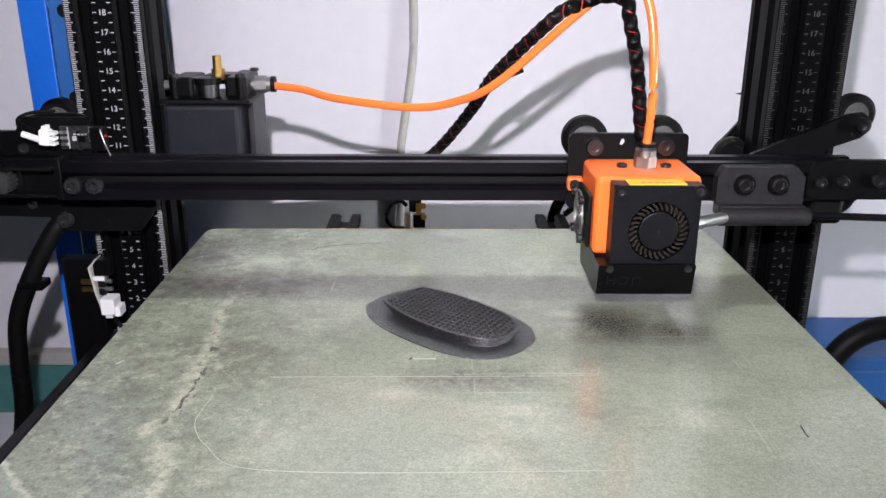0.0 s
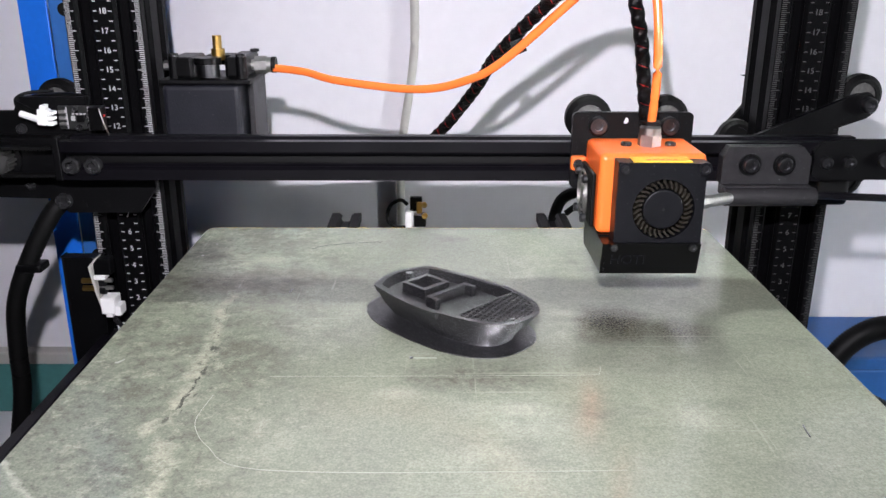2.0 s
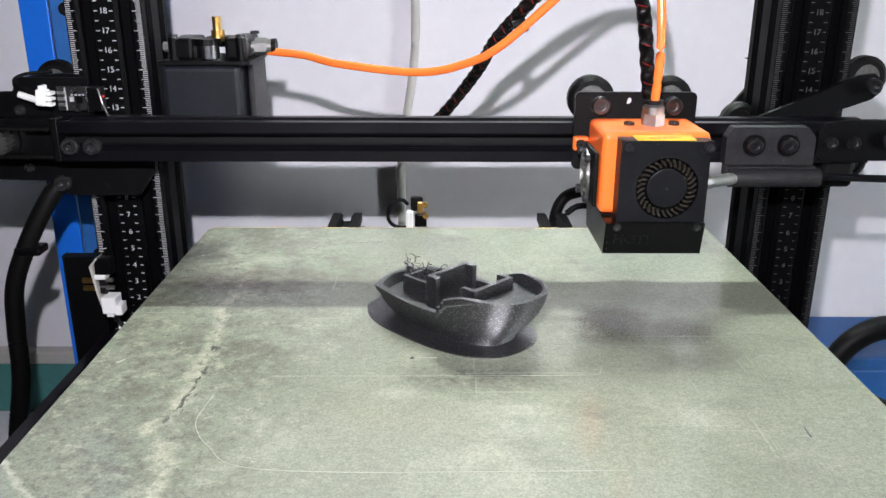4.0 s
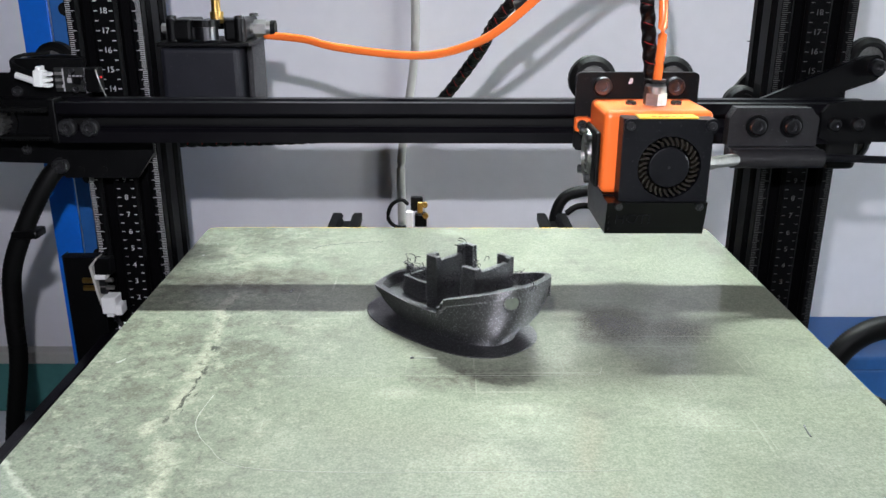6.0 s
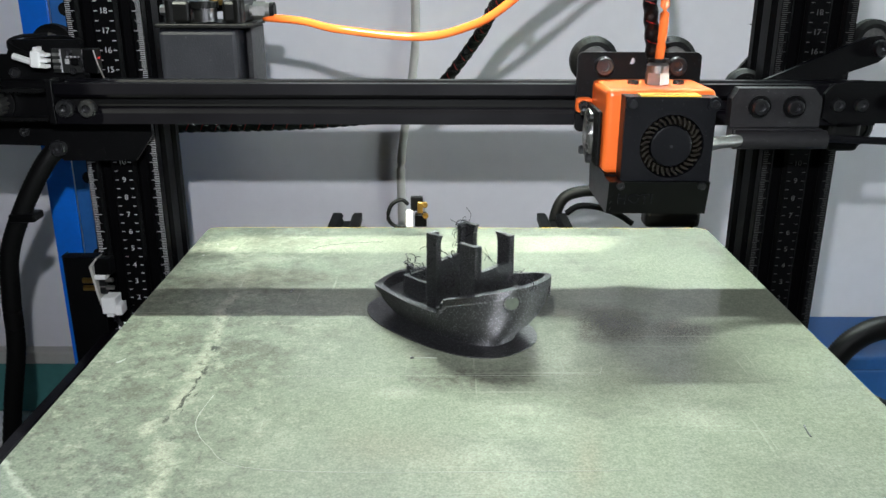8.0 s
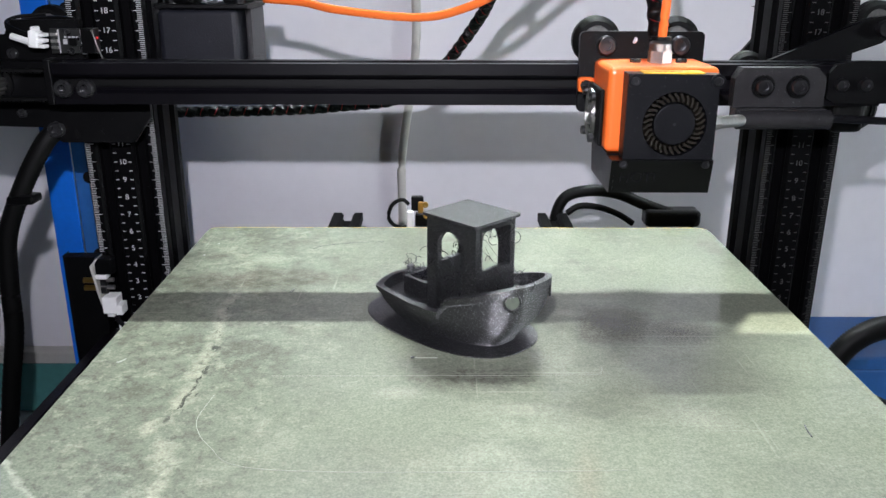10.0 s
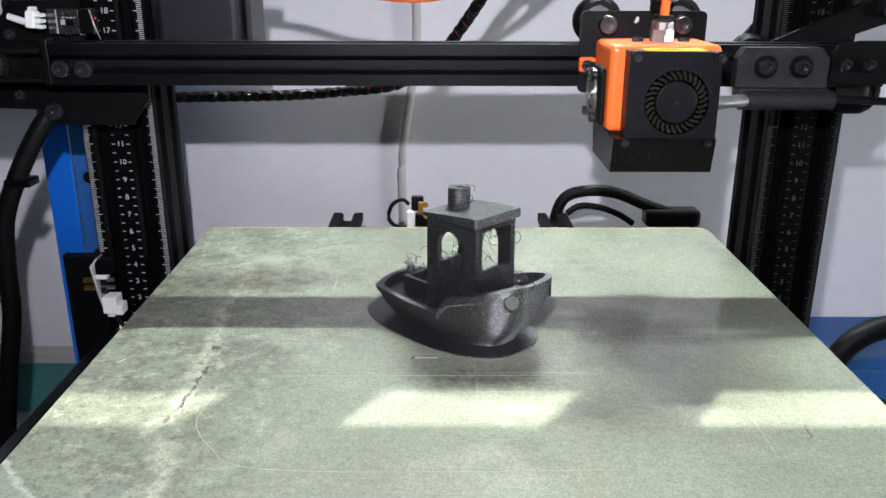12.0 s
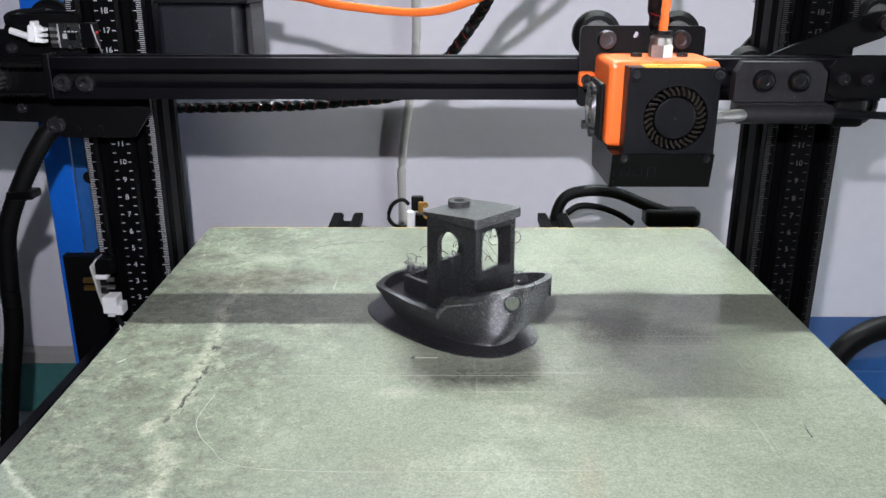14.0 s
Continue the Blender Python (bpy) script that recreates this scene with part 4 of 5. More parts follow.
def harness():
    t = thing("wire_harness", (0.05, 0.0, 0.14), "black spiral-wrapped wire bundle with red wires showing", "wire bundle")
    MOVERS.append(t)
    pts = [(0.0895, -0.046, 0.116), (0.0862, -0.0480, 0.1357), (0.0831, -0.0470, 0.1596), (0.0783, -0.0460, 0.1802), (0.076, -0.045, 0.1885), (0.066, -0.043, 0.1900), (0.0545, -0.041, 0.1860), (0.0440, -0.038, 0.1800), (0.0187, 0.0, 0.1485), (0.0082, 0.03, 0.1257), (-0.0148, 0.06, 0.0928), (-0.04, 0.078, 0.0745), (-0.075, 0.085, 0.069), (-0.11, 0.085, 0.0665), (-0.17, 0.08, 0.066), (-0.215, 0.078, 0.066)]
    line = spline(pts, 26)
    part("core", sweep(B(), line, 0.0022, 8), M_RED, t, "red and black wires")
    # the spiral wrap: a ribbon wound round the core with narrow gaps
    dense = []
    for a, b in zip(line, line[1:]):
        dense += [a.lerp(b, k / 3) for k in range(3)]
    bm = B()
    run, prev, last = 0.0, None, None
    for i in range(len(dense) - 1):
        d = dense[i + 1] - dense[i]
        run += d.length
        d.normalize()
        side = d.cross(Vector((0.1, 0.2, 1))).normalized()
        top = side.cross(d)
        ph = run / 0.0090 * 2 * math.pi
        ring = []
        for k in range(11):
            a = ph + 2 * math.pi * 0.95 * k / 10
            r = 0.0033 + 0.0003 * math.sin(a * 3 + run * 900)
            ring.append(bm.verts.new(dense[i] + (side * math.cos(a) + top * math.sin(a)) * r))
        if prev:
            for k in range(10):
                bm.faces.new((prev[k], prev[k + 1], ring[k + 1], ring[k]))
        prev = ring
    part("spiral_wrap", bm, M_PLASTIC, t, smooth=False)
    bm = B()
    p = Vector((0.0275, -0.0240, 0.1545))
    cyl(bm, p + Vector((-0.003, 0, -0.001)), p + Vector((0.003, 0, 0.0015)), 0.0036, 14)
    part("cable_tie", bm, M_RUBBER, t)


def side_cable():
    t = thing("side_cable", (-0.22, -0.01, 0.0), "thick black sleeved cable hanging beside the upright", "cable")
    MOVERS.append(t)
    pts = [(-0.2154, -0.0080, 0.0722), (-0.2232, -0.0120, 0.0643), (-0.2360, -0.0160, 0.0419), (-0.2475, -0.0180, 0.0155), (-0.2515, -0.0180, -0.0126), (-0.2536, -0.0180, -0.0420), (-0.2618, -0.0180, -0.0803), (-0.2725, -0.0180, -0.1374), (-0.2863, -0.0180, -0.2221)]
    bm = sweep(B(), spline(pts, 22), 0.0050, 12, 0.035)
    part("sleeve", bm, M_RUBBER, t, smooth=True)
    p = Vector((-0.2362, -0.0165, 0.0354))
    part("cable_tie", box(B(), p + Vector((-0.007, -0.006, -0.0022)), p + Vector((0.007, 0.006, 0.0022)), 0.001), M_PLASTIC, t)


def z_switch():
    t = thing("z_limit_switch", (-0.2, -0.01, -0.02), "limit switch on a bent grey bracket with a white plug", "limit switch")
    Y = -0.012
    part("mount", box(B(), (-0.2229, -0.0020, -0.0206), (-0.2021, -0.0080, 0.0475), 0.001), M_STEEL, t)
    bm = B()
    prism(bm, [(-0.2003, 0.0495), (-0.2012, 0.0495), (-0.2056, 0.0445), (-0.2034, 0.0290), (-0.2012, 0.0195), (-0.2000, 0.0195), (-0.2020, 0.0290), (-0.2042, 0.0440)], 1, -0.016, -0.0085)
    part("bracket", bm, M_CABLE, t, "bent grey strip")
    part("switch_body", box(B(), (-0.2030, -0.0155, 0.0395), (-0.1935, -0.009, 0.0490), 0.0006), M_PLASTIC, t)
    part("button", box(B(), (-0.2035, -0.0160, 0.0368), (-0.1970, -0.0095, 0.0393), 0.0004), M_WHITE, t)
    for z in (0.0345, 0.0300):
        part("standoff", cyl(B(), (-0.2120, -0.011, z), (-0.2042, -0.011, z), 0.0017, 6), M_BRASS, t, "brass standoff")
        part("screw", cyl(B(), (-0.2020, -0.0125, z + 0.001), (-0.1945, -0.0125, z + 0.001), 0.0013, 12), M_CHROME, t)
        part("nut", cyl(B(), (-0.2015, -0.0125, z - 0.0005), (-0.1985, -0.0125, z - 0.0005), 0.0026, 6), M_GLINT, t)
    bm = B()
    box(bm, (-0.2000, -0.0195, 0.0175), (-0.1920, -0.0095, 0.0272), 0.0007)
    box(bm, (-0.1930, -0.0190, 0.0165), (-0.1893, -0.0105, 0.0225), 0.0006)
    box(bm, (-0.1985, -0.0180, 0.0150), (-0.1945, -0.0110, 0.0178), 0.0005)
    part("plug", bm, M_WHITE, t, "white nylon plug")
    for k in range(3):
        part("wire", sweep(B(), spline([(-0.1965 + k * 0.0012, -0.0145, 0.0155), (-0.1940 + k * 0.0012, -0.0150, 0.0105), (-0.1900 + k * 0.001, -0.0140, 0.0050), (-0.188 + k * 0.001, -0.012, -0.004)], 6), 0.0006, 7), M_ANOD, t)
    part("terminal", box(B(), (-0.1941, -0.0130, 0.0082), (-0.1905, -0.0105, 0.0060), 0.0006), M_WHITE, t)


def rear_parts():
    t = thing("y_limit_switch", (-0.0280, 0.0750, 0.0441), "small brass and white switch behind the bed", "limit switch")
    part("plug", box(B(), (-0.0336, 0.0740, 0.0390), (-0.0290, 0.081, 0.0500), 0.0008), M_WHITE, t, "white plug")
    part("brass_block", box(B(), (-0.0262, 0.0770, 0.0480), (-0.0225, 0.083, 0.0560), 0.0008), M_BRASS, t)
    part("switch_body", box(B(), (-0.0280, 0.0765, 0.0390), (-0.0200, 0.083, 0.0478), 0.0008), M_PLASTIC, t)
    for x, z in ((-0.0208, 0.0470), (-0.0212, 0.0545)):
        part("screw", screw(B(), (x, 0.0762, z), (0, -1, 0), 0.0020, 0.0016), M_BRASS, t)
    part("bracket", box(B(), (-0.0306, 0.0780, 0.0494), (-0.0225, 0.082, 0.0590), 0.0006), M_STEEL, t)
    part("wire", sweep(B(), spline([(-0.0315, 0.0780, 0.0385), (-0.0413, 0.0800, 0.0387), (-0.0457, 0.0800, 0.0445), (-0.0433, 0.0800, 0.0531), (-0.0366, 0.0800, 0.0566), (-0.0321, 0.0800, 0.0535)], 8), 0.0013, 8), M_RUBBER, t, smooth=True)
    t = thing("rear_cable", (0.1136, 0.1000, 0.0368), "black corrugated cable loop behind the bed", "cable")
    pts = [(0.0692, 0.1000, 0.0265), (0.0679, 0.1000, 0.0387), (0.0738, 0.1000, 0.0529), (0.0890, 0.1000, 0.0577), (0.1083, 0.1000, 0.0561), (0.1270, 0.0950, 0.0496), (0.1494, 0.0900, 0.0423), (0.1607, 0.0880, 0.0389)]
    part("sleeve", sweep(B(), spline(pts, 20), 0.0040, 12, 0.05), M_RUBBER, t, smooth=True)
    part("plug", box(B(), (0.1266, 0.0850, 0.0358), (0.1640, 0.10, 0.0475), 0.003, 3), M_PLASTIC, t)
    pts = [(0.0771, 0.1100, 0.0387), (0.0855, 0.1100, 0.0440), (0.0994, 0.1100, 0.0432), (0.1136, 0.1100, 0.0379), (0.1240, 0.1100, 0.0313)]
    part("inner_strand", sweep(B(), spline(pts, 10), 0.0022, 10), M_RUBBER, t, smooth=True)
    # blue bin and the black hose beside it
    t = thing("storage_bin", (0.45, 0.17, -0.30), "blue plastic storage bin by the wall", "bin")
    part("body", box(B(), (0.285, 0.13, -0.30), (0.62, 0.20, -0.0915), 0.004), M_BLUE2, t)
    part("rim", box(B(), (0.280, 0.124, -0.0915), (0.625, 0.204, -0.0800), 0.002), M_BLUE2, t, "bright blue rim")
    part("support", box(B(), (0.28, 0.12, -0.749), (0.62, 0.2, -0.302)), M_PLASTIC, t)
    t = thing("hose", (0.30, 0.06, -0.10), "thick black corrugated hose", "hose")
    pts = [(0.2372, 0.0500, -0.0976), (0.2474, 0.0500, -0.0578), (0.2549, 0.0500, -0.0386), (0.2679, 0.0500, -0.0262), (0.2838, 0.0500, -0.0213), (0.3087, 0.0500, -0.0253), (0.3361, 0.0500, -0.0501), (0.3537, 0.0500, -0.0975)]
    part("sleeve", sweep(B(), spline(pts, 20), 0.0075, 14, 0.06), M_RUBBER, t, smooth=True)
    pts = [(0.2484, 0.0520, -0.0589), (0.2644, 0.0520, -0.0682), (0.2813, 0.0520, -0.0777), (0.3067, 0.0520, -0.0899)]
    part("branch", sweep(B(), spline(pts, 14), 0.006, 12, 0.06), M_RUBBER, t, smooth=True)


def wall_cable():
    t = thing("wall_cable", (-0.03, 0.21, 0.0), "grey cable running down the wall", "cable")
    pts = [(-0.030, 0.214, 0.40), (-0.0305, 0.214, 0.2), (-0.0315, 0.214, 0.1351), (-0.0424, 0.214, 0.0581), (-0.043, 0.214, 0.0), (-0.043, 0.214, -0.2)]
    part("sheath", sweep(B(), spline(pts, 8), 0.0035, 10), M_CABLE, t, smooth=True)


def rack():
    t = thing("storage_rack", (-0.275, 0.1, -0.75), "blue painted steel rack post with punched holes", "rack")
    part("flange", box(B(), (-0.2780, 0.099, -0.749), (-0.2600, 0.101, 0.6), 0.0005), M_BLUE, t)
    part("web", box(B(), (-0.2598, 0.1015, -0.749), (-0.2380, 0.1035, 0.6), 0.0005), M_BLUE2, t, "darker blue web with punched holes")
    for z in (0.176, 0.121, 0.066, 0.011, -0.044):
        part("hole", cyl(B(), (-0.2500, 0.1013, z), (-0.2500, 0.1011, z), 0.0042, 20), M_RUBBER, t)
    part("scuff", box(B(), (-0.2470, 0.1010, 0.043), (-0.2400, 0.1014, 0.0445), 0.0001), M_PALE, t)


# unseen opening and blade, added to hold and vary the light from behind
def louvre_window():
    x, z0, z1 = SLOT.x, 0.575, 0.685
    w = thing("back_light_opening", (x, 0.27, z0), "unseen louvred opening added for the light from behind", "window", kind="structure")
    for a, b in ((x - 0.17, x - 0.158), (x + 0.158, x + 0.17)):
        part("window_frame", box(B(), (a, 0.25, z0 + 0.012), (b, 0.29, z1 - 0.012), 0.002), M_WHITE, w)
    for a, b in ((z0, z0 + 0.012), (z1 - 0.012, z1)):
        part("window_frame", box(B(), (x - 0.17, 0.25, a), (x + 0.17, 0.29, b), 0.002), M_WHITE, w)
    t = thing("louvre", (0, 0, 0), "unseen white blade, slid to vary the light from behind", "louvre")
    part("blade", box(B(), (-0.156, -0.015, -0.001), (0.156, 0.015, 0.001), 0.0006), M_WHITE, t)
    return t


def louvre_pose(off):
    up = Vector((0, SLOT_WAY.z, -SLOT_WAY.y))
    p = SLOT + SLOT_WAY * 0.006 + up * off
    return pose(p.x, p.y, p.z, math.degrees(math.atan2(up.z, up.y)), 0, 0)


# ---- the printed boat ----
STERN = Vector((-0.033, -0.068, ZB))
HEAD = -45.0
LAY = 0.00025
TOP = 0.0697


def lerp(z, zs, vs):
    return float(np.interp(z, zs, vs))


def outline(z, inset=0.0, n=44):
    """Hull outline at height z in boat millimetres: along the keel, and across."""
    mm = z * 1000
    s0 = lerp(mm, (0, 1.5, 5.2, 14.5, 33), (15, 12.5, 5.5, 0, -1)) + inset
    s1 = lerp(mm, (0, 2.0, 2.6, 5.2, 9, 14.5, 20, 27, 33), (72.0, 72.2, 73.0, 75.0, 79.0, 83.2, 86.0, 87.6, 87.8)) - inset
    hb = lerp(mm, (0, 2.0, 2.6, 5.2, 9, 14.5, 24, 33), (15.6, 15.4, 16.3, 18, 20.4, 22.3, 23.2, 23.2)) - inset
    ws = lerp(mm, (0, 5.2, 14.5, 33), (13, 13.3, 18.0, 18.8)) - inset
    bulge = lerp(mm, (0, 5.2, 14.5), (0.5, 1.0, 6.5))
    pts = [(s0 + bulge * (k / 8) ** 2, ws * k / 8) for k in range(0, 9)]
    sc = s0 + bulge
    sm = sc + 0.45 * (s1 - sc)
    for k in range(1, 26):
        u = k / 26
        pts.append((sc + u * (sm - sc), ws + (hb - ws) * math.sin(u * math.pi / 2)))
    for k in range(0, n + 1):
        a = k / n * math.pi / 2
        pts.append((sm + (s1 - sm) * math.sin(a) ** 0.95, hb * max(0.0, math.cos(a)) ** 0.68))
    return pts + [(s, -w) for s, w in pts[-2:0:-1]]


def sheer(s):
    return lerp(s, (0, 49, 56, 86), (14.2, 14.4, 22.6, 32.5)) / 1000


def plate(bm, loops, z0, z1):
    """A flat slab between two heights, from an outer loop and any holes (millimetres along and across)."""
    fs = []
    es = []
    for lp in loops:
        vs = [bm.verts.new((s / 1000, w / 1000, z0)) for s, w in lp]
        es += [bm.edges.new((vs[i], vs[(i + 1) % len(vs)])) for i in range(len(vs))]
    fs = [g for g in bmesh.ops.triangle_fill(bm, use_beauty=False, use_dissolve=False, edges=es)["geom"] if isinstance(g, bmesh.types.BMFace)]
    ex = bmesh.ops.extrude_face_region(bm, geom=fs)["geom"]
    bmesh.ops.translate(bm, verts=[v for v in ex if isinstance(v, bmesh.types.BMVert)], vec=(0, 0, z1 - z0))


def rect(a, b, c, d):
    return [(a, c), (b, c), (b, d), (a, d)]


def bars(bm, loop, z0, z1, step=2.9, wid=0.5, smin=-99):
    """Crossed infill lines inside a loop."""
    P = np.array(loop)
    for ang in (12, 102):
        d = np.array((math.cos(radians(ang)), math.sin(radians(ang))))
        nrm = np.array((-d[1], d[0]))
        off = P @ nrm
        c = math.ceil(off.min() / step) * step
        while c < off.max():
            hits = []
            for i in range(len(P)):
                a, b = off[i] - c, off[(i + 1) % len(P)] - c
                if a * b < 0:
                    q = P[i] + (P[(i + 1) % len(P)] - P[i]) * (a / (a - b))
                    hits.append(float(q @ d))
            if len(hits) == 2 and max(hits) - min(hits) > 1:
                a, b = min(hits), max(hits)
                e0, e1 = d * a + nrm * c, d * b + nrm * c
                vs = [e0 - nrm * wid / 2, e1 - nrm * wid / 2, e1 + nrm * wid / 2, e0 + nrm * wid / 2]
                lo = [bm.verts.new((v[0] / 1000, v[1] / 1000, z0)) for v in vs]
                hi = [bm.verts.new((v[0] / 1000, v[1] / 1000, z1)) for v in vs]
                for i in range(4):
                    bm.faces.new((lo[i], lo[(i + 1) % 4], hi[(i + 1) % 4], hi[i]))
                bm.faces.new(hi)
            c += step


def layer(bm, z0, z1):
    """All the plastic of the boat between two heights."""
    z = (z0 + z1) / 2
    e = 0.00003
    mm = z * 1000
    out, inn = outline(z), outline(z, 1.3)
    if mm < 8.6:
        plate(bm, [out, inn], z0, z1)
        bars(bm, outline(z, 0.8), z0, z1 - e * 3)
    elif mm < 10.2:
        plate(bm, [out, rect(16.5, 27, -6, 6)], z0, z1)
    elif mm < 33:
        # bulwark, as far as it reaches at this height
        rail = outline(z, 2.2)
        # the edge stands a little proud of the hull below it
        lip = outline(z, -0.55)
        out = [b if sheer(a[0]) - z < 0.0034 else a for a, b in zip(out, lip)]
        keep = [i for i in range(len(out)) if sheer(out[i][0]) > z]
        if len(keep) == len(out):
            plate(bm, [out, rail], z0, z1)
        elif len(keep) > 4:
            a, b = keep[0], keep[-1]
            plate(bm, [out[a:b + 1] + rail[a:b + 1][::-1]], z0, z1)
        if mm < 19.5:
            fore = [q for q in outline(z, 1.5) if q[0] > 58]
            if mm < 18.2:
                plate(bm, [fore, [(s * 0.94 + 4.3, w * 0.93) for s, w in fore]], z0, z1 - e)
                bars(bm, fore, z0, z1 - 4 * e)
            else:
                plate(bm, [fore], z0, z1 - e)
    if 10.2 <= mm < 18.5:
        plate(bm, [rect(14.5, 29.5, -8, 8), rect(16.5, 27, -6, 6)], z0, z1 - 2 * e)
    if 10.2 <= mm < 19:
        plate(bm, [[(7.5 + 1.9 * math.cos(a), 3 + 1.9 * math.sin(a)) for a in np.linspace(0, 2 * math.pi, 13)[:-1]]], z0, z1 - 2 * e)
    if 10.2 <= mm < 54:
        W, w = 12.6, 2.3
        half = 7.3 if mm < 40 else 7.3 * math.sqrt(max(0, 1 - ((mm - 40) / 8.2) ** 2)) if mm < 48.2 else 0
        for sgn in (1, -1):
            a, b = sorted((sgn * W, sgn * (W - w)))
            if half > 0.4:
                plate(bm, [rect(35, 49 - half, a, b)], z0, z1 - 3 * e)
                # raised rim round the doorway
                c, d = sorted((sgn * W, sgn * (W + 0.55)))
                plate(bm, [rect(49 - half - 1.0, 49 - half, c, d)], z0, z1 - 5 * e)
                if mm > 18.2:
                    plate(bm, [rect(49 + half, 64, a, b)], z0, z1 - 3 * e)
                    plate(bm, [rect(49 + half, 50 + half, c, d)], z0, z1 - 5 * e)
            else:
                plate(bm, [rect(35, 64, a, b)], z0, z1 - 3 * e)
        q = W - w
        g = 8.8 if 33 < mm < 50.5 else 0
        for s0, s1, gap in (((64 - w, 64, g),) if mm > 18.2 else ()) + ((35, 35 + w, 7.0 if 31 < mm < 48 else 0),):
            if gap:
                if s0 > 50:
                    for k in (gap, -gap - 0.9):
                        plate(bm, [rect(s1, s1 + 0.5, k, k + 0.9)], z0, z1 - 5 * e)
                plate(bm, [rect(s0, s1, gap, q)], z0, z1 - 4 * e)
                plate(bm, [rect(s0, s1, -q, -gap)], z0, z1 - 4 * e)
            else:
                plate(bm, [rect(s0, s1, -q, q)], z0, z1 - 4 * e)
    if 53.5 <= mm < 57.6:
        back = 34.2 if mm < 55 else 34.2 + (mm - 55) / 2.6 * 28
        plate(bm, [rounded(back, -14.9, 66, 14.0, 1.0, 3)], z0, z1)
    if 54 <= mm:
        r = 5.7 if mm > 66.3 else 4.9
        ring = [(42.2 + r * math.cos(a), r * math.sin(a)) for a in np.linspace(0, 2 * math.pi, 29)[:-1]]
        hole = [(42.2 + 2.4 * math.cos(a), 2.4 * math.sin(a)) for a in np.linspace(0, 2 * math.pi, 17)[:-1]]
        plate(bm, [ring, hole], z0, z1 - 2 * e)


GROW = (TOP - H0) / PEAK   # how fast the boat gains height
LAYERS = []


def boat():
    t = thing("toy_boat", STERN, "black plastic toy tugboat growing layer by layer on the bed", "toy boat")
    t.rotation_euler = (0, 0, radians(HEAD))
    bm = B()
    brim = [(37.6 + 44.3 * math.copysign(abs(math.cos(a)) ** 0.80, math.cos(a)), -0.8 + 26.8 * math.copysign(abs(math.sin(a)) ** 0.80, math.sin(a))) for a in np.linspace(0, 2 * math.pi, 97)[:-1]]
    plate(bm, [brim], 0.0001, 0.0005)
    o = part("brim", bm, M_PLA, None, "thin black brim around the hull")
    o.parent = t
    z = 0.0005
    bm = B()
    while z < H0 - 1e-6:
        layer(bm, z, z + LAY)
        z += LAY
    o = part("hull_base", bm, M_PLA, None, "first printed layers with open infill")
    o.parent = t
    while z < TOP - LAY * 1.2:
        bm = B()
        layer(bm, z, z + LAY)
        o = part("printed_layer", bm, M_PLA)
        o.parent = t
        LAYERS.append((o, z + LAY))
        z += LAY
    rng = random.Random(4)

    def strand(pts, z, r=0.00013):
        o = part("strand", sweep(B(), spline([Vector(p) / 1000 for p in pts], 6), r, 5), M_STRAND, None, smooth=True)
        o.parent = t
        LAYERS.append((o, z / 1000))

    def curl(c, size, z):
        p, q = Vector(c), [Vector(c)]
        d = Vector((rng.uniform(-1, 1), rng.uniform(-1, 1), rng.uniform(0.1, 1))).normalized()
        turn = Vector((rng.uniform(-1, 1), rng.uniform(-1, 1), rng.uniform(-1, 1))).normalized()
        for k in range(7):
            p = p + d * size * 0.28
            d = (d + turn.cross(d) * rng.uniform(0.4, 1.0)).normalized()
            q.append(p.copy())
        strand(q, z)
    # loose curls of plastic on the stern box, in the doorway, on the bow and round the funnel
    for k in range(26):
        curl((rng.uniform(14, 30), rng.uniform(-7, 8), rng.uniform(17.5, 19.5)), rng.uniform(2, 6), 19.5)
    for k in range(9):
        curl((rng.uniform(5, 10), rng.uniform(0, 6), rng.uniform(18, 20)), rng.uniform(2, 6), 20.5)
    for k in range(26):
        curl((rng.uniform(34, 60), rng.uniform(2, 12), rng.uniform(14, 30)), rng.uniform(2, 5), 30)
    for k in range(14):
        curl((rng.uniform(76, 87), rng.uniform(-10, 3), rng.uniform(31, 33)), rng.uniform(2, 6), 33)
    for k in range(20):
        curl((rng.uniform(46, 51), rng.uniform(-7, -2), rng.uniform(57, 66)), rng.uniform(1.5, 4), 60 + k * 0.3)
    for k in range(10):
        curl((rng.uniform(62, 66), rng.uniform(-9, 9), rng.uniform(46, 51)), rng.uniform(3, 6), 52)
    for k in range(9):
        curl((rng.uniform(34, 48), rng.uniform(-13, -4), rng.uniform(33, 37)), rng.uniform(3, 6), 37)
    for z in (31, 35, 39, 43, 47, 51):
        for k in range(11):
            curl((rng.uniform(34, 39), rng.uniform(6, 13.5), z + rng.uniform(-1.5, 1.5)), rng.uniform(2, 5), z + 1.5)
    for k in range(16):
        curl((rng.uniform(36, 58), rng.uniform(-9, 9), rng.uniform(14, 24)), rng.uniform(2, 6), 26)
    for k in range(6):
        a = (64, rng.uniform(-10, 9), rng.uniform(34, 51))
        b = (rng.uniform(76, 86), rng.uniform(-12, 2), 32)
        m = ((a[0] + b[0]) / 2, (a[1] + b[1]) / 2, (a[2] + b[2]) / 2 - rng.uniform(0.5, 2))
        strand((a, m, b), max(a[2], 33.5), 0.00007)
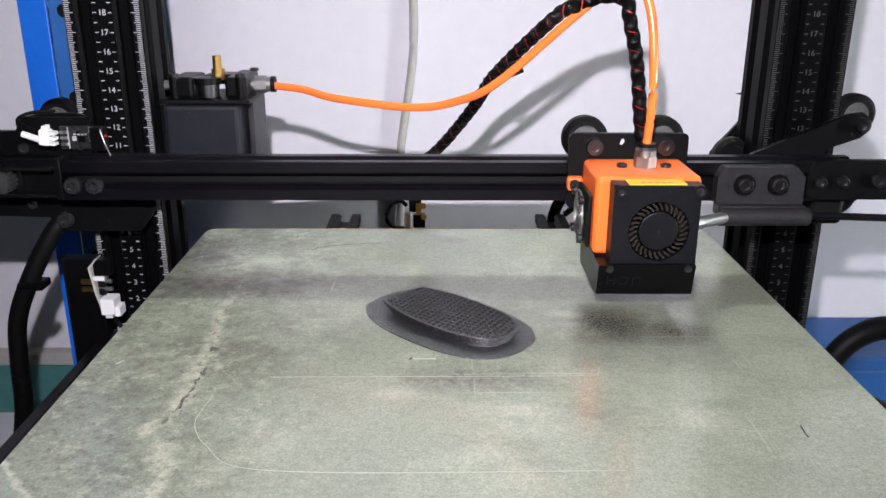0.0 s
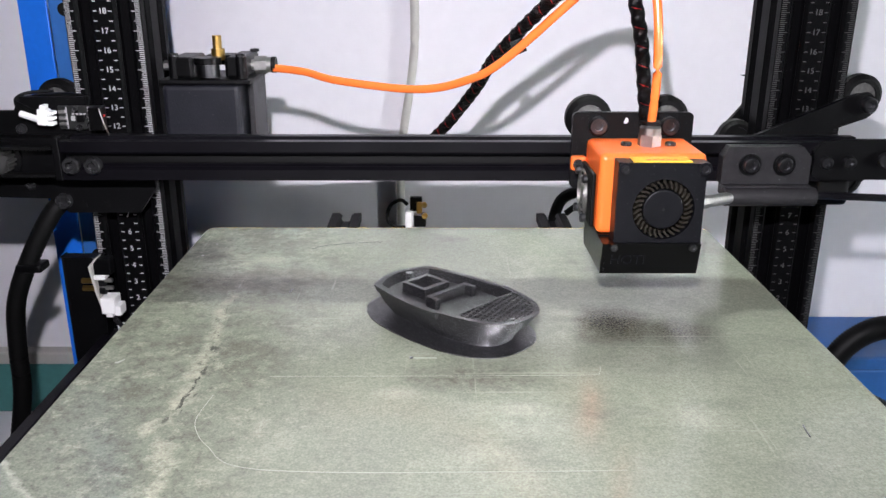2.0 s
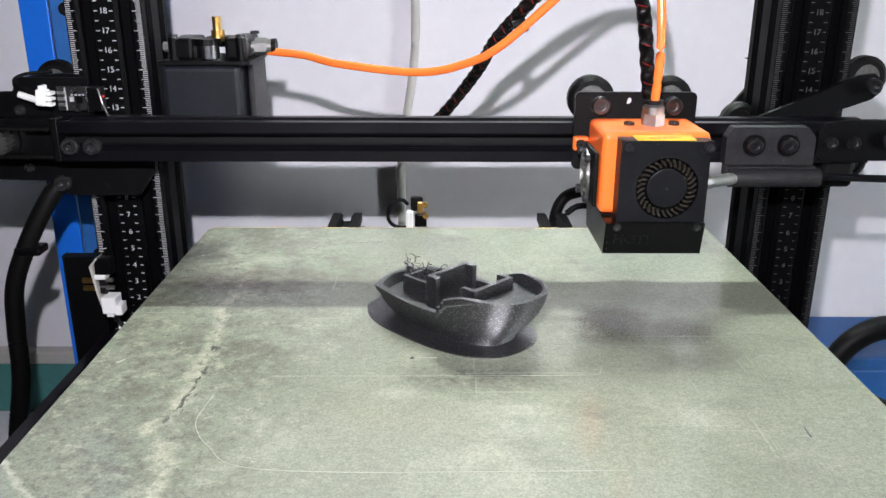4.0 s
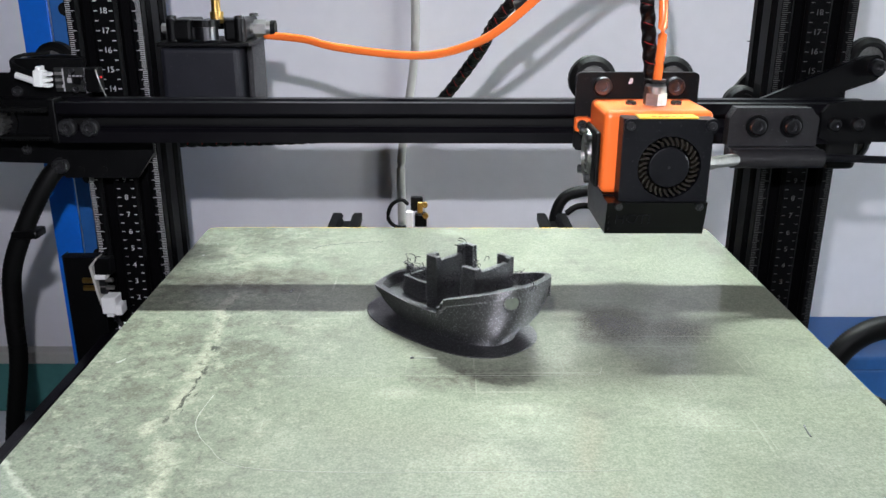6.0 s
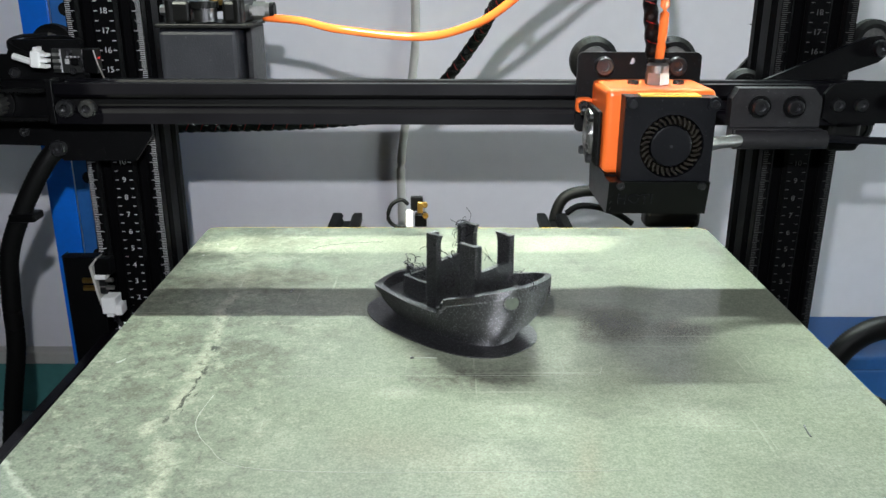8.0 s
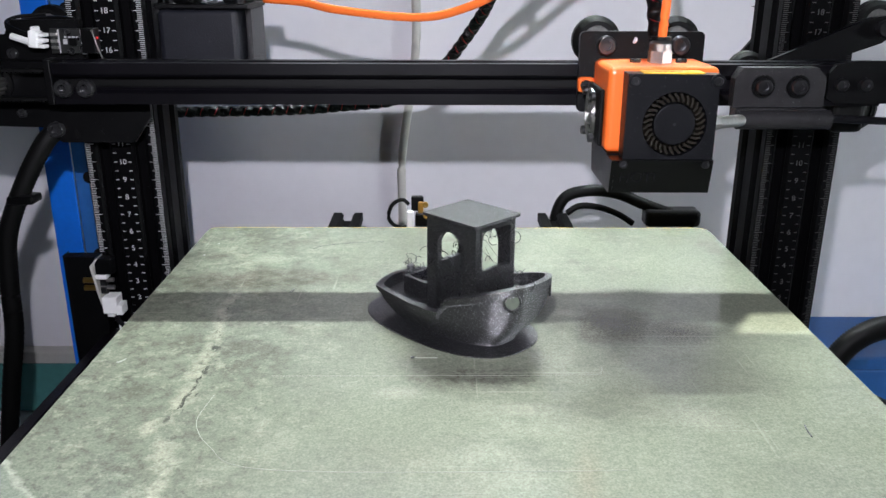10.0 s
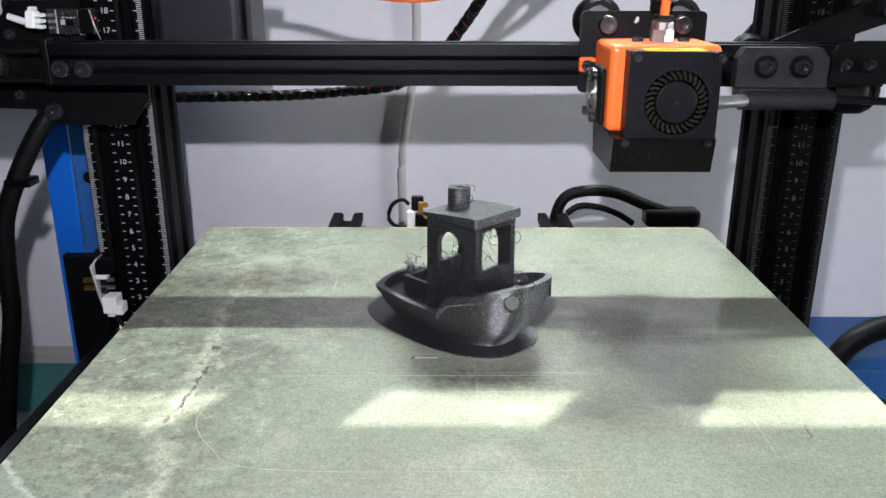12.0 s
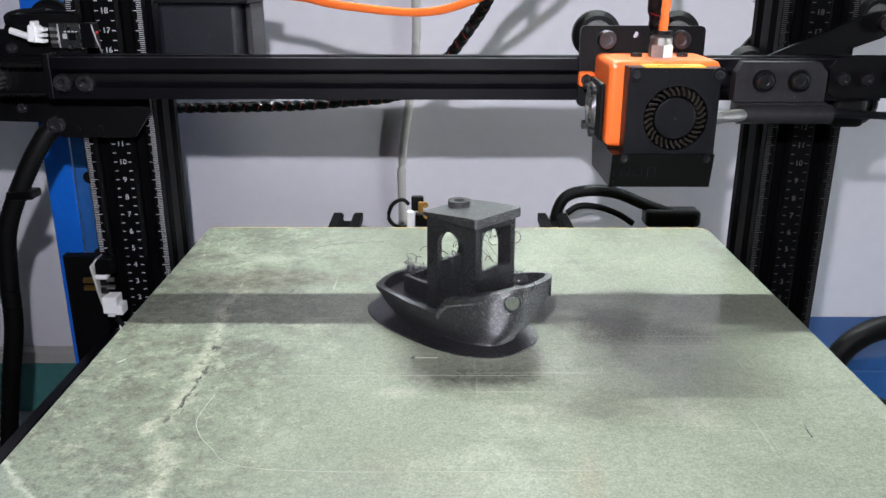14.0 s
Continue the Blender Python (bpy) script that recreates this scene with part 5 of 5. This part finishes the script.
    # hawse ring on each bow
    for sgn in (1, -1):
        ln = outline(0.0262)
        i = min(range(len(ln) // 2), key=lambda k: abs(ln[k][0] - 84.4))
        p, q = Vector((ln[i][0], sgn * ln[i][1], 26.2)), Vector((ln[i + 1][0], sgn * ln[i + 1][1], 26.2))
        tan = (q - p).normalized()
        up = Vector((0, 0, 1))
        nr = tan.cross(up) * (-sgn if tan.cross(up).y * sgn < 0 else 1)
        if nr.y * sgn < 0:
            nr = -nr
        ring = [(p + nr * 0.2 + (tan * math.cos(a) + up * math.sin(a)) * 3.4) / 1000 for a in np.linspace(0, 2 * math.pi, 29)]
        o = part("hawse_ring", sweep(B(), ring, 0.00055, 8), M_PLA, None, "raised ring round the hawse hole", smooth=True)
        o.parent = t
        LAYERS.append((o, 0.0298))
        o = part("hawse_plug", cyl(B(), (p - nr * 0.6) / 1000, (p + nr * 0.35) / 1000, 0.0031, 24), M_HOLE, None, "pale hawse hole that shows the bed")
        o.parent = t
        LAYERS.append((o, 0.0296))


room()
SUN_SHUTTER = blind()
SIDE_SHUTTER, STRIP_SHUTTER, PATCH_SHUTTER = sliding_shades()
bench()
base_frame()
upright("upright", -0.186, M_MARK)
upright("upright", 0.186, M_DIM_MARK)
print_bed()
x_gantry()
print_head()
extruder()
TUBE = filament_tube()
harness()
side_cable()
z_switch()
rear_parts()
rail_ends()
wall_cable()
rack()
BACK_SHUTTER = louvre_window()
boat()


def motions():
    """The gantry climbs with the print; each layer comes to rest when the print has reached its height."""
    times = [0.5 * k for k in range(0, 26)] + [12.7, 12.85, 12.95, 13.25, 13.5, 13.75, 14.0]
    for ob in MOVERS:
        at = ob.location.copy()
        walk(ob, [(t, pose(at.x + drift(t), at.y, at.z + lift(t))) for t in times])
    at = TUBE.location.copy()
    walk(TUBE, [(t, pose(at.x + drift(t), at.y, at.z + lift(t) - sag(t))) for t in times])
    # the unseen shade switches the sun patches on for a while near the end
    at = SUN_SHUTTER.location.copy()
    rise = ((0.0, 0.18), (10.0, 0.18), (10.3, 0.165), (10.5, 0.17), (10.75, 0.17), (10.95, 0.085), (11.2, 0.16), (11.55, 0.16), (11.8, 0.05), (12.0, 0.085), (12.15, 0.06), (12.4, 0.0), (13.1, 0.0), (13.3, 0.03), (13.5, 0.05), (13.62, 0.15), (13.8, 0.09), (14.0, 0.15))
    walk(SUN_SHUTTER, [(t, pose(at.x, at.y, at.z + d)) for t, d in rise])
    # the unseen blade slides to brighten the light from behind with the day
    walk(BACK_SHUTTER, [(t, louvre_pose(d)) for t, d in ((0.0, 0.0068), (2.0, 0.0070), (3.2, 0.0082), (5.3, 0.0138), (6.0, 0.019), (6.7, 0.026), (7.2, 0.026), (8.0, 0.0186), (8.2, 0.0182), (10.3, 0.0152), (14.0, 0.0150))])
    # the unseen curtain slides to vary the added side fill
    walk(SIDE_SHUTTER, [(t, pose(0, -d, 0)) for t, d in ((0.0, 0.05), (2.5, 0.05), (3.2, 0.0), (5.5, 0.0), (6.0, 0.18), (6.7, 0.40), (7.2, 0.40), (7.6, 0.14), (8.0, 0.12), (8.2, 0.12), (10.3, 0.10), (14.0, 0.10))])
    # the unseen screen panel bares the tall pane, shaping the sun patch for moments
    walk(PATCH_SHUTTER, [(t, pose(d, 0, 0)) for t, d in ((0.0, 0.0), (9.5, 0.0), (10.1, 0.32), (10.35, 0.32), (10.5, 0.0), (10.75, 0.0), (10.9, 0.32), (11.15, 0.32), (11.35, 0.0), (13.25, 0.0), (13.35, 0.32), (13.53, 0.32), (13.6, 0.0), (13.7, 0.0), (13.8, 0.2), (13.95, 0.0), (14.0, 0.0))])
    # the unseen high shade sinks for a while and lets a strip of sun onto the far edge of the bed
    walk(STRIP_SHUTTER, [(t, pose(0, 0, -d)) for t, d in ((0.0, 0.0), (7.2, 0.0), (7.3, 0.280), (7.45, 0.312), (7.6, 0.320), (8.0, 0.338), (8.2, 0.342), (8.7, 0.342), (9.1, 0.0), (14.0, 0.0))])
    away = pose(0, 0, -0.116)
    for ob, z in LAYERS:
        up = (z - LAY * 0.5 - H0) / GROW
        down = PEAK + (TOP - z + LAY * 0.5) / 0.0114
        up = min(up, PEAK - 0.2)
        rows = [(0.0, away), (up, away), (up + 0.034, pose(0, 0, 0))]
        if down < 13.95:
            rows += [(down, pose(0, 0, 0)), (down + 0.034, away)]
            rows += [(14.0, away)] if down < 13.93 else []
        else:
            rows += [(14.0, pose(0, 0, 0))]
        walk(ob, rows)


motions()
